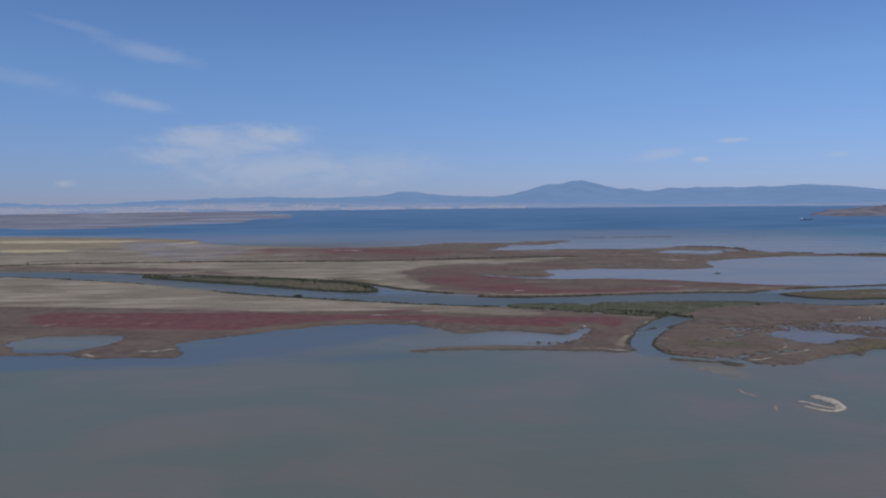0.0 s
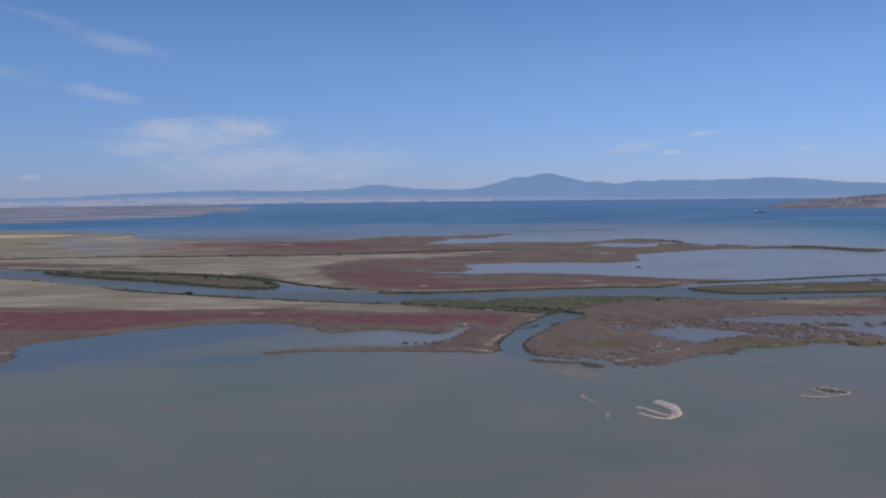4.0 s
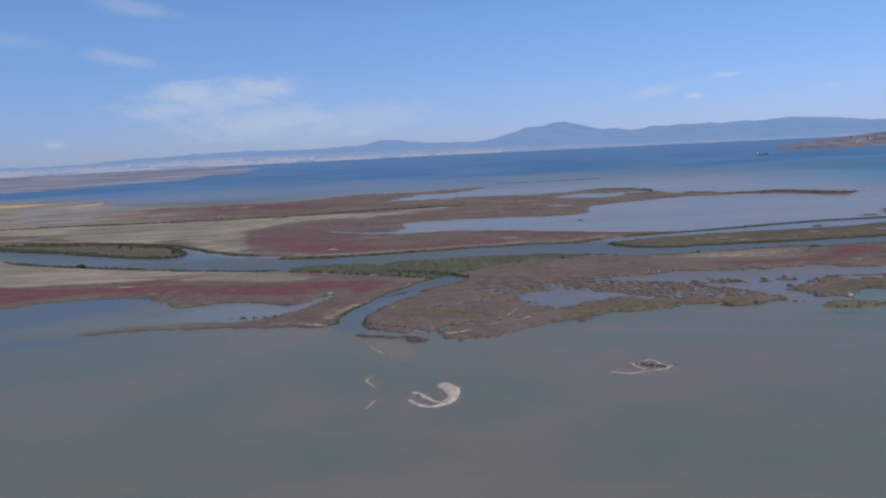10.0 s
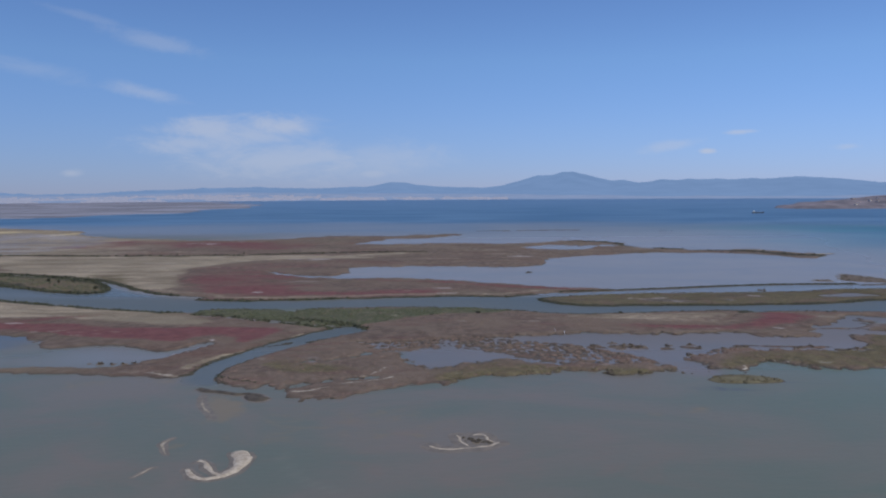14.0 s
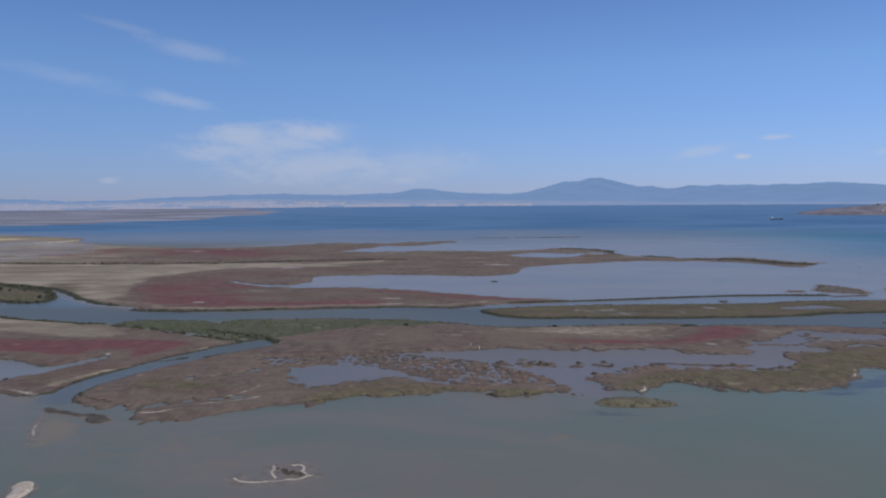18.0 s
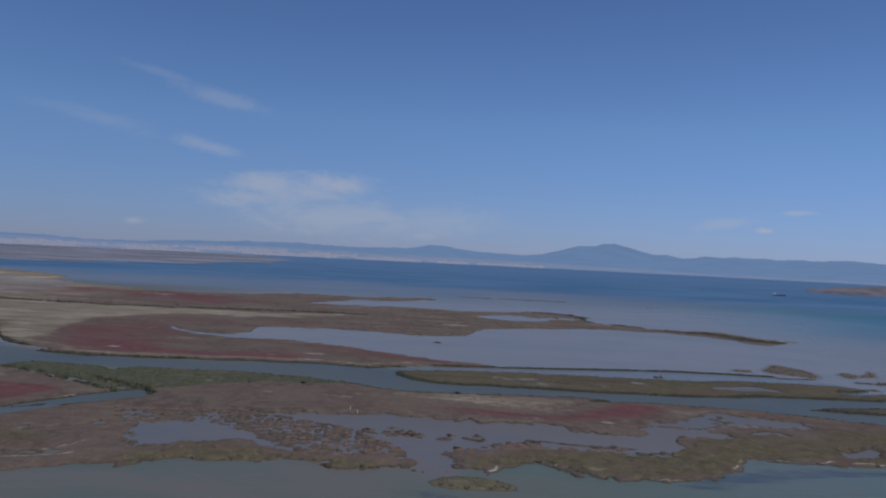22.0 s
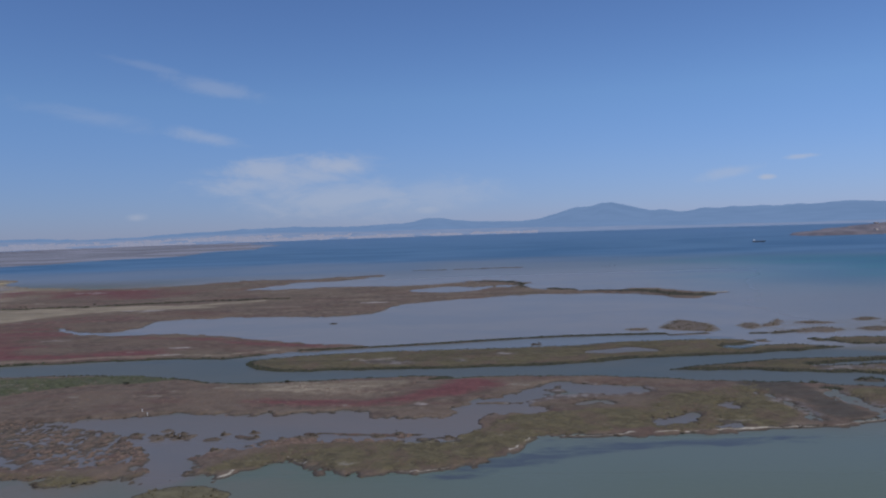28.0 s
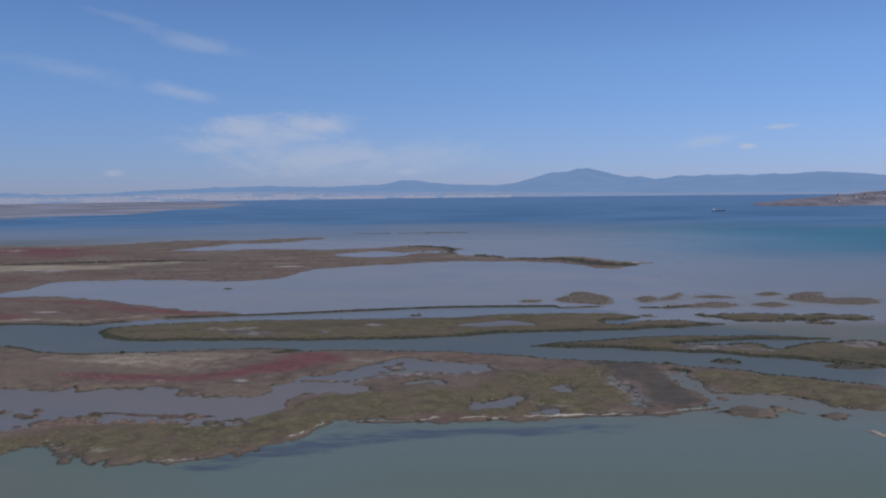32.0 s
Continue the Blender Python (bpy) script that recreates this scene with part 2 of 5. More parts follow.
def water_material():
    k = Mat("bay_water", 0.12, 0.5)
    k.b.inputs["IOR"].default_value = 1.33
    swirl, broad = k.noise(0.02, 5, 0.6, (1, 1.6, 1), 0.8), k.noise(0.006, 3, 0.5, (1, 2.2, 1), 0.5)
    silt = k.mix(k.ramp(swirl, 0.38, 0.62), (0.120, 0.141, 0.121), (0.160, 0.147, 0.130))
    silt = k.mix(k.ramp(k.noise(0.045, 5, 0.6, (0.8, 1.3, 1), 1.0), 0.48, 0.68, 0, 0.5), silt, (0.126, 0.142, 0.126))
    silt = k.mix(k.ramp(k.noise(0.09, 5, 0.65, (0.7, 1, 1), 1.2), 0.5, 0.72, 0, 0.5), silt, (0.172, 0.140, 0.122))
    green = k.mix(k.ramp(broad, 0.3, 0.7), (0.098, 0.148, 0.113), (0.128, 0.155, 0.122))
    c = k.mix(k.attr("green"), silt, green)
    c = k.mix(k.math("MULTIPLY", k.attr("inshore"), 0.65), c, (0.130, 0.164, 0.162))
    # lagoon and pond colours are lightened to carry some sky reflection
    c = k.mix(k.attr("lagoon"), c, k.mix(k.ramp(swirl, 0.3, 0.7), (0.222, 0.209, 0.205), (0.188, 0.193, 0.202)))
    c = k.mix(k.attr("pond"), c, k.mix(k.ramp(swirl, 0.3, 0.7), (0.140, 0.138, 0.140), (0.165, 0.148, 0.142)))
    c = k.mix(k.attr("sound"), c, k.mix(k.ramp(broad, 0.35, 0.65), (0.138, 0.192, 0.264), (0.166, 0.208, 0.270)))
    wind = k.math("ADD", k.attr("ruffled"), k.math("MULTIPLY", k.math("SUBTRACT", k.noise(0.035, 6, 0.68, (0.45, 1.5, 1), 0.7), 0.5), 1.5))
    c = k.mix(k.ramp(wind, 0.1, 1.1, 0, 0.85), c, (0.094, 0.136, 0.190))
    c = k.mix(k.math("MULTIPLY", k.attr("plume"), 0.32), c, (0.185, 0.195, 0.165))
    c = k.mix(k.attr("teal"), c, k.mix(k.ramp(broad, 0.35, 0.65), (0.050, 0.165, 0.210), (0.048, 0.132, 0.205)))
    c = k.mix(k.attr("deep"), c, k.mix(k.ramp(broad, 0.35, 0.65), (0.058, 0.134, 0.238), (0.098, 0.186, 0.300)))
    # farthest water lightened in its colour for haze and grazing reflection
    c = k.mix(k.attr("offing_haze"), c, (0.105, 0.190, 0.315))
    c = k.mix(k.attr("channel"), c, k.mix(k.ramp(swirl, 0.3, 0.7), (0.092, 0.112, 0.115), (0.112, 0.122, 0.115)))
    ragged = k.noise(0.22, 5, 0.65, (1, 1.5, 1), 0.6)
    edge = lambda name: k.ramp(k.math("ADD", k.attr(name), k.math("MULTIPLY", k.math("SUBTRACT", ragged, 0.5), 1.3)), 0.35, 0.8)
    c = k.mix(k.math("MULTIPLY", edge("shoal"), 0.85), c, (0.188, 0.156, 0.108))
    c = k.mix(k.ramp(k.math("ADD", k.attr("weed"), k.math("MULTIPLY", k.math("SUBTRACT", k.noise(0.16, 6, 0.68, (0.55, 1.5, 1), 0.8), 0.5), 2.0)), 0.4, 0.85, 0, 0.75), c, (0.060, 0.072, 0.105))
    k.colour(c)
    calm = k.attr("calm")
    k.put(k.math("SUBTRACT", 0.42, k.math("MULTIPLY", calm, 0.34)), k.b.inputs["Roughness"])
    k.put(k.math("ADD", 0.035, k.math("MULTIPLY", calm, 0.065)), k.b.inputs["Specular IOR Level"])
    k.bump(k.noise(0.5, 3, 0.6, (1, 1.8, 1)), 0.12, 0.25)
    return k.m


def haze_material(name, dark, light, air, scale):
    """Far hills: their own dull colour, and the glow of lit air put into emission."""
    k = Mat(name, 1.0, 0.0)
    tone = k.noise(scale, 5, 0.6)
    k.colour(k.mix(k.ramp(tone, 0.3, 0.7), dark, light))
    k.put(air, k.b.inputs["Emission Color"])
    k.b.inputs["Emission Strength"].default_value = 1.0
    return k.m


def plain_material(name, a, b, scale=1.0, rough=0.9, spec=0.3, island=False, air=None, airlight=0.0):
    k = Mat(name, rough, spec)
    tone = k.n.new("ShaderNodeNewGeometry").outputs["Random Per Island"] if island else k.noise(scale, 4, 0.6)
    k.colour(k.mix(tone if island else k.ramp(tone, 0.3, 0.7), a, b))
    # air: distance haze over far walls, added as emission
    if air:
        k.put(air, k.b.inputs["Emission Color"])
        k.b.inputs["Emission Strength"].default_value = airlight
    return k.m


M_GROUND, M_WATER = ground_material(), water_material()
# hills and city glow faintly, which stands in for haze
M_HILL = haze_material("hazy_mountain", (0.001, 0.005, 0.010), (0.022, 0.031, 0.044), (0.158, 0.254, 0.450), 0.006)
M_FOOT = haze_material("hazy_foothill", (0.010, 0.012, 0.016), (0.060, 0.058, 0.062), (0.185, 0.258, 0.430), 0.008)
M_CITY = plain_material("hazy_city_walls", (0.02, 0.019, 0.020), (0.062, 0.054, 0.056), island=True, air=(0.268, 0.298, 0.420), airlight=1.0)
# headland colour greyed towards lilac, distance haze painted in
M_HEAD = plain_material("hazed_headland_scrub", (0.100, 0.096, 0.112), (0.250, 0.220, 0.236), 0.022)
M_BUSH = plain_material("shrub_leaves", (0.030, 0.034, 0.021), (0.074, 0.077, 0.046), island=True, rough=0.8)
M_TUFT = plain_material("glasswort_tufts", (0.085, 0.074, 0.045), (0.145, 0.122, 0.072), island=True, rough=0.9)
M_REDTUFT = plain_material("red_glasswort_tufts", (0.135, 0.092, 0.072), (0.205, 0.145, 0.112), island=True, rough=0.9)
M_GREEN = plain_material("green_reeds", (0.058, 0.068, 0.037), (0.102, 0.108, 0.062), island=True, rough=0.85)
M_ISLE = plain_material("islet_mud", (0.102, 0.081, 0.065), (0.150, 0.120, 0.092), 0.9)
M_EDGE = plain_material("dark_edge_tussocks", (0.056, 0.044, 0.033), (0.105, 0.084, 0.061), island=True)
M_OLIVE = plain_material("olive_islet", (0.105, 0.093, 0.056), (0.155, 0.138, 0.082), 0.5)
M_TRUNK = plain_material("grey_bark", (0.07, 0.055, 0.04), (0.14, 0.11, 0.085), 6.0)
M_SAND = plain_material("pale_shell_sand", (0.31, 0.262, 0.205), (0.48, 0.42, 0.34), 1.3)
M_WETSAND = plain_material("wet_mud", (0.13, 0.115, 0.095), (0.19, 0.165, 0.135), 0.8, rough=0.6)
M_DARKMUD = plain_material("dark_mud", (0.055, 0.048, 0.040), (0.095, 0.080, 0.062), 0.9)
M_PALEMUD = plain_material("awash_sand", (0.22, 0.19, 0.15), (0.34, 0.30, 0.24), 0.9)
M_HULL = plain_material("dark_ship_paint", (0.035, 0.03, 0.035), (0.07, 0.05, 0.05), 0.4, rough=0.5)
M_WHITE = plain_material("white_ship_paint", (0.62, 0.62, 0.62), (0.78, 0.78, 0.76), 0.6, rough=0.5)
M_STEEL = plain_material("grey_steel", (0.22, 0.23, 0.25), (0.34, 0.35, 0.36), 1.0, rough=0.5)
M_HOUSE = plain_material("pale_house_walls", (0.42, 0.39, 0.36), (0.58, 0.55, 0.52), 0.3)
M_ROOF = plain_material("faded_roof_tiles", (0.26, 0.20, 0.17), (0.34, 0.27, 0.23), 0.5)
M_WOOD = plain_material("weathered_wood", (0.07, 0.055, 0.045), (0.15, 0.12, 0.10), 3.0)

# ---- the plan: outlines in metres ----
SOUTH_W = [(-112, 188), (-92, 190), (-84, 186), (-78, 185), (-65, 185), (-61, 186), (-63, 194), (-69, 205), (-65, 208), (-58, 214), (-46, 225), (-37, 231), (-25, 235), (-15, 234), (-5, 230), (2, 218), (7, 216), (12, 220), (18, 221), (26, 216), (30, 212), (35, 216), (38, 222), (38, 226), (39, 221), (36, 212), (33, 205), (26, 197), (15, 198), (-1, 196), (-10, 192), (-9, 192), (-9, 190), (12, 193), (24, 191), (36, 190), (45, 188), (51, 206), (59, 222), (64, 256), (46, 274), (28, 278), (20, 276), (19, 267), (-6, 276), (-27, 286), (-51, 297), (-77, 311), (-154, 370), (-241, 403)]
SOUTH_M = [(47, 190), (50, 186), (55, 183), (61, 181), (58, 183), (63, 182), (66, 176), (69, 173), (72, 172), (74, 173), (78, 176), (82, 180), (85, 183), (91, 183), (94, 185), (100, 189), (108, 191), (116, 194), (122, 195), (124, 190), (128, 188), (133, 190), (137, 194), (139, 197), (138, 191), (143, 192), (152, 216), (160, 231), (167, 243), (172, 266), (182, 271), (161, 271), (149, 268), (125, 265), (113, 272), (97, 278), (77, 281), (45, 277), (55, 252), (50, 212)]
SOUTH_E = [(143, 204), (147, 195), (151, 192), (153, 199), (157, 202), (160, 201), (164, 197), (170, 194), (175, 194), (180, 195), (186, 198), (190, 203), (193, 208), (195, 214), (198, 216), (204, 216), (208, 215.5), (214, 216), (219, 215.5), (227, 216), (232, 218), (240, 219), (246, 219), (252, 222), (256, 224), (257, 228), (259, 231), (265, 232), (269, 231), (274, 227), (278, 224), (286, 226), (294, 236), (283, 242), (275, 246), (267, 251), (257, 255), (244, 259), (235, 260), (224, 266), (210, 269), (182, 271), (161, 256), (157, 231), (152, 218)]
NORTH_S = [(-262, 437), (-205, 421), (-157, 404), (-107, 387), (-60, 364), (-37, 348), (-21, 325), (-7, 312), (12, 305), (9, 297), (25, 294), (43, 296), (76, 302), (98, 305), (105, 302.5), (113, 303), (117, 308), (130, 313.5), (150, 319), (151, 322), (143, 324), (135, 328), (127, 331), (111, 339), (91, 354), (73, 362), (63, 361), (50, 359), (40, 364), (25, 371), (11, 390), (25, 376), (37, 371), (44, 372), (48, 377), (49, 390), (46, 407), (57, 411), (81, 414), (106, 412), (119, 407), (130, 412), (138, 427), (136, 438), (139, 451), (142, 499), (77, 535), (-63, 537), (-172, 622), (-348, 582)]
NORTH_N = [(136, 438), (139, 451), (152, 459), (159, 470), (165, 471), (179, 478), (196, 488), (221, 489), (238, 484), (248, 480), (261, 466), (266, 449), (275, 451), (284, 463), (291, 477), (276, 484), (269, 499), (265, 508), (253, 508), (246, 502), (230, 507), (226, 500), (220, 519), (214, 529), (208, 514), (201, 529), (197, 545), (199, 573), (194, 584), (173, 603), (152, 583), (146, 570), (128, 571), (115, 566), (92, 578), (59, 564), (34, 567), (31, 577)]
NORTH_W = [(30, 566), (31, 577), (36, 600), (44, 630), (63, 635), (82, 641), (97, 681), (93, 697), (72, 677), (57, 669), (38, 657), (6, 670), (-25, 640), (-45, 618), (-85, 613), (-113, 626), (-169, 652), (-211, 693), (-242, 766), (-366, 837), (-487, 874), (-529, 882), (-330, 550), (-162, 587), (-44, 471), (78, 451), (136, 438), (144, 500), (120, 560), (60, 562)]
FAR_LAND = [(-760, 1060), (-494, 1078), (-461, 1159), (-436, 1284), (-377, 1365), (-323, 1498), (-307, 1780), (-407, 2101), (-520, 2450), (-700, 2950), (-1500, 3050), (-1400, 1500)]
ISLE_W = [(-151, 389), (-134, 387), (-90, 375), (-59, 362), (-40, 346), (-29, 327), (-27, 315), (-43, 316), (-63, 330), (-91, 350), (-128, 370)]
ISLE_E = [(120, 292), (121, 300), (134, 306), (148, 309), (164, 311), (179, 312), (207, 314), (226, 320), (234, 322), (243, 321), (251, 322), (257, 319), (261, 314), (257, 311), (250, 310), (251, 303), (259, 308), (266, 311), (271, 310), (274, 305), (281, 303), (272, 301), (260, 297), (250, 295), (232, 293), (217, 289), (209, 285), (184, 282), (158, 282), (137, 281), (130, 282)]
ISLE_3 = [(226, 274), (234, 278), (241, 280), (250, 283), (260, 287), (270, 287), (283, 287), (292, 286), (299, 283), (291, 282), (282, 282), (273, 281), (259, 278), (271, 276), (275, 279), (281, 278), (281, 270), (285, 276), (294, 280), (305, 274), (317, 281), (301, 249), (296, 253), (290, 257), (281, 261), (271, 265), (260, 269), (249, 272), (234, 274)]
ISLE_4 = [(274, 319), (279, 319), (287, 322), (295, 320), (302, 319), (310, 321), (322, 318), (318, 309), (307, 311), (299, 309), (284, 306), (282, 311), (277, 315)]
RIVER_ISLET = [(263, 259), (268, 262), (271, 257), (267, 256)]
RIVER_ISLET_B = [(284, 255), (289, 258), (294, 258), (295, 252), (286, 252)]
ISLET_A = [(239, 350), (245, 361), (250, 373), (253, 363), (257, 358), (255, 338), (251, 340), (246, 343), (241, 347)]
ISLET_B = [(265, 352), (270, 360), (272, 350), (266, 342)]
ISLET_C = [(267, 334), (279, 339), (288, 345), (294, 338), (285, 332), (278, 334)]
ISLET_D = [(309, 349), (316, 360), (322, 367), (328, 367), (323, 357), (324, 351), (330, 352), (338, 350), (332, 337), (319, 340)]
ISLET_E = [(296, 336), (303, 345), (308, 339), (302, 333)]
ISLET_F = [(305, 362), (312, 369), (312, 360), (307, 357)]
LEVEE = [(130, 315), (150, 320), (167, 324), (185, 329.5), (203, 334.5), (221, 336), (239, 336)]
DITCH = [(23, 266), (36, 259), (49, 252), (59, 247), (68, 245)]
LAGOON_2 = [(97, 227), (107, 230), (119, 233), (128, 235), (146, 233), (158, 235), (163, 235), (167, 230), (175, 229), (182, 232), (181, 238), (186, 246), (192, 250), (194, 255), (199, 260), (204, 262), (207, 258), (213, 257), (221, 253), (217, 248), (210, 247), (205, 251), (202, 255), (200, 252), (199, 244), (196, 241), (201, 235), (197, 232), (193, 235), (190, 232), (187, 224), (186, 219), (183, 214), (178, 213), (169, 216), (160, 216), (152, 214), (141.2, 204.2), (143.9, 200.4), (145.5, 194.6), (142.9, 189.1), (138.9, 191.4), (137.4, 197.5), (133.3, 203.6), (124, 216), (115, 223), (105, 226)]
POND_1 = [(87.7, 195.7), (84, 211), (87, 218), (95, 218), (103, 213), (110.9, 204.9), (118.5, 200.3), (115, 198.5), (107, 204.2), (99.9, 201.2), (95, 196.2)]
POND_W = [(-115, 208), (-111, 217), (-101, 217), (-93, 218), (-86, 216), (-84, 210), (-86, 203), (-88, 197), (-92, 193), (-104, 192)]
POND_2 = [(216, 226), (219.5, 230), (225.5, 229.5), (225, 224), (222, 222), (217, 222)]
POND_3 = [(211, 304.5), (218, 308.5), (226, 310.5), (231, 306), (232, 302), (225, 301.5), (218, 301), (212, 302)]
POND_4 = [(132, 530), (147, 553), (157, 555), (170, 546), (178, 527), (170, 515), (158, 513), (147, 514)]
SPIT_PAN = [(178, 543), (184, 562), (195, 553), (192, 534)]
SPIT_PAN_B = [(171, 543), (177, 552), (180, 538), (175, 531)]
POND_5 = [(259, 275), (268, 278), (275, 275), (281, 269), (277, 266), (266, 271)]
MARSH_CREEK = [(256, 249), (255.5, 243), (255.5, 237), (258, 232), (264, 229), (269, 226)]
MARSH_CREEK_B = [(241, 247), (244, 242), (245, 236), (244, 231), (244, 225)]
SPECKLE = [(70, 222), (71, 226), (81, 225), (96, 231), (110, 227), (125, 217), (137.1, 203.2), (129.8, 198.4), (120, 198.6), (110.9, 204.9), (103, 213), (95, 218), (87, 217), (81, 212)]
SPECKLE_E = [(141.2, 204.2), (150, 214), (160, 219), (171, 220), (181, 218), (179, 213), (160, 212), (149, 208)]
SANDBAR_B = [(91.4, 146.5), (94.8, 145.9), (96.5, 146.3), (95.5, 149.3), (95.7, 152.1), (97.5, 152.8), (98.5, 154), (100.2, 148.6), (98.9, 146.9), (97.8, 145), (94.3, 144.6), (92, 145.3)]
ARC_A = [(55.3, 151.4), (54.7, 150), (55.1, 147.8), (56, 145.6), (57, 143.7)]
ARC_B = [(55.9, 135.2), (56.4, 137), (56.9, 138.6), (57.4, 139.2)]
ISLET_S = [(140.7, 185.4), (142.3, 188.7), (144.2, 190), (148.5, 190.4), (152.3, 189), (154.5, 186.5), (154, 184.4), (150.5, 183.8), (145.6, 183.2)]
SHOAL_A = [(51.8, 175.7), (56.5, 174.7), (61, 171.3), (62.8, 165.5), (61.6, 161), (60.2, 159.1), (57.8, 161.2), (55.2, 166.2)]
SHOAL_B = [(22.4, 184.3), (27.6, 186.8), (33.4, 182), (28.6, 180.5)]
SHOAL_C = [(81.1, 166), (84.4, 167.3), (87.6, 165.7), (86.1, 162.2), (82, 162.4)]
SHOAL_I = [(71.7, 160.7), (75.2, 162.6), (77.1, 160.5), (74.6, 157.3)]
PLUME = [(72.1, 144.6), (73.6, 140.1), (76.1, 135.8), (78.8, 132.7), (81.6, 131)]
WRACK_K = [(-41, 227), (-37, 230), (-33, 231)]
WRACK_L = [(-84, 189), (-82, 187)]
WRACK_M = [(-72, 191), (-68, 191), (-65, 194), (-65, 200)]
SHOAL_D = [(35.2, 190.6), (40.2, 187.3), (44.7, 188.5), (43.9, 183.4), (39.4, 183.3)]
Z_RED_W = [(-136, 260), (-98, 258), (-66, 258), (-34, 249), (-6, 249), (11, 242), (36, 242), (53, 241), (52, 226), (48, 218), (40, 223), (27, 223), (-5, 234), (-43, 229), (-59, 222), (-83, 224), (-120, 232)]
Z_RED_N = [(-29, 406), (-16, 421), (11, 438), (51, 429), (39, 386), (20, 384), (43, 354), (75, 355), (92, 330), (99, 312), (61, 300), (34, 302), (7, 312), (-7, 337)]
RED_HEM = [(58, 352), (85, 345), (105, 335), (120, 326), (138, 321)]
Z_RED_FAR = [(-170, 511), (-160, 555), (-148, 608), (-113, 613), (-58, 590), (-19, 605), (18, 568), (16, 523), (-21, 507), (-90, 515), (-137, 505)]
Z_RED_E = [(135, 245), (158, 244), (168, 246), (174, 253), (177, 264), (187, 265), (191, 260), (183, 251), (178, 246), (170, 240), (154, 240), (139, 241)]
Z_TAN_W = [(-235, 393), (-182, 375), (-118, 343), (-64, 310), (-31, 292), (1, 276), (12, 264), (-17, 261), (-41, 256), (-91, 266), (-125, 269), (-155, 278), (-169, 282)]
Z_TAN_N = [(-284, 474), (-186, 448), (-116, 419), (-114, 404), (-59, 362), (-23, 326), (-3, 323), (-16, 357), (-29, 406), (-18, 427), (4, 446), (30, 466), (-29, 472), (-102, 462), (-289, 483)]
Z_TAN_E = [(124, 260), (139, 264), (156, 266), (168, 266), (174, 260), (169, 253), (158, 249), (143, 249), (130, 252)]
Z_FIELD = [(-487, 812), (-362, 800), (-235, 744), (-246, 681), (-280, 611), (-365, 609)]
Z_OLIVE_E = [(146.4, 195.3), (149, 204.7), (160, 212), (175, 213), (184, 215), (191, 230), (200, 232), (216, 235), (238, 244), (228, 220), (201, 217), (194, 212), (186.2, 199), (169.9, 194.4), (160.8, 202.1), (153.4, 199.4)]
Z_OLIVE_E2 = [(234, 249), (244, 259), (244, 240), (242, 221), (223, 217), (216, 215), (212, 231), (224, 246)]
Z_OLIVE_E3 = [(256, 244), (260, 251), (275, 244), (282, 238), (293, 232), (289, 225), (276, 223), (268, 230), (257, 232)]
Z_OLIVE_N = [(-55, 356), (-40, 343), (-23, 319), (-19, 327), (-32, 359), (-50, 382), (-58, 370)]
RED_FINGER = [(-22, 248), (-19, 253), (-14, 258), (-10, 261), (-6, 263)]
Z_OLIVE_M = [(89.9, 186), (95.4, 193.3), (100.4, 199.2), (106.7, 198.9), (114, 195.7), (123.8, 195.4), (134, 192.7), (138.2, 194.7), (131.9, 187), (124.7, 189.7), (111.1, 190.9), (98.4, 184.4)]
Z_GREEN = [(19, 274), (32, 277), (63, 276), (97, 278), (113, 272), (104, 266), (88, 265), (71, 246), (64, 240), (50, 248), (32, 261), (22, 265)]
Z_GREEN_M = [(54.7, 199.6), (59.5, 201.9), (71.6, 199), (78.3, 194.1), (71, 189.9), (62.6, 190.2)]
TRACK = [(-273, 457), (-239, 465), (-197, 472), (-132, 478), (-74, 468), (-20, 474), (27, 490), (78, 494)]
TRACK_B = [(-132, 409), (-90, 434), (-39, 452), (8, 455), (49, 456)]
TRACK_C = [(-50, 362), (-5, 453), (29, 464), (63, 482)]
WRACK_A = [(201, 215.5), (204, 215.5), (208, 216), (213, 216.5), (219, 216), (227, 217.5), (232, 218.5), (241, 219.5), (247, 220), (252, 222), (256, 224)]
WRACK_B = [(176.4, 195.7), (179, 195.4), (180.4, 196.6), (182.9, 198.2)]
WRACK_C = [(157.2, 203.8), (158.9, 202.7), (160.4, 200.5)]
WRACK_D = [(192, 207), (193, 209)]
WRACK_S = [(149.4, 193.9), (150.5, 195.1), (150.4, 196.9)]
WRACK_T = [(194, 212), (195, 214)]
WEED_TAIL = [(153.7, 184.6), (157.1, 184.3), (161, 184)]
WEED_B = [(133, 180), (138, 182), (146, 181), (152, 179), (144, 176.5), (136, 177)]
WEED_C = [(180, 194), (185.5, 199.5), (190, 203.5), (195, 207.5), (201, 210), (211, 211.5), (225, 212.5), (242, 215), (241, 212), (225, 209.5), (211, 207.5), (202, 203.8), (196, 200), (190.5, 196.5), (186, 194), (181, 191)]
WRACK_E = [(66.6, 177.2), (68.3, 176.8), (71.3, 177.9), (75.8, 182.3), (79.6, 185), (83.3, 187.5)]
WRACK_F = [(35.8, 191.9), (40.3, 190.4), (44.4, 188.6)]
WRACK_G = [(38, 226), (38, 218), (36, 209), (31.9, 204.7), (27, 200.8)]
RUFFLE = [(-34, 236), (-10, 234), (0, 222), (-1, 209), (-5.7, 203.2), (-14.6, 189.4), (-27.1, 182.5), (-34.6, 178.1), (-48.1, 172.1), (-78.3, 166), (-125, 158), (-130, 200), (-75, 212), (-56, 222)]
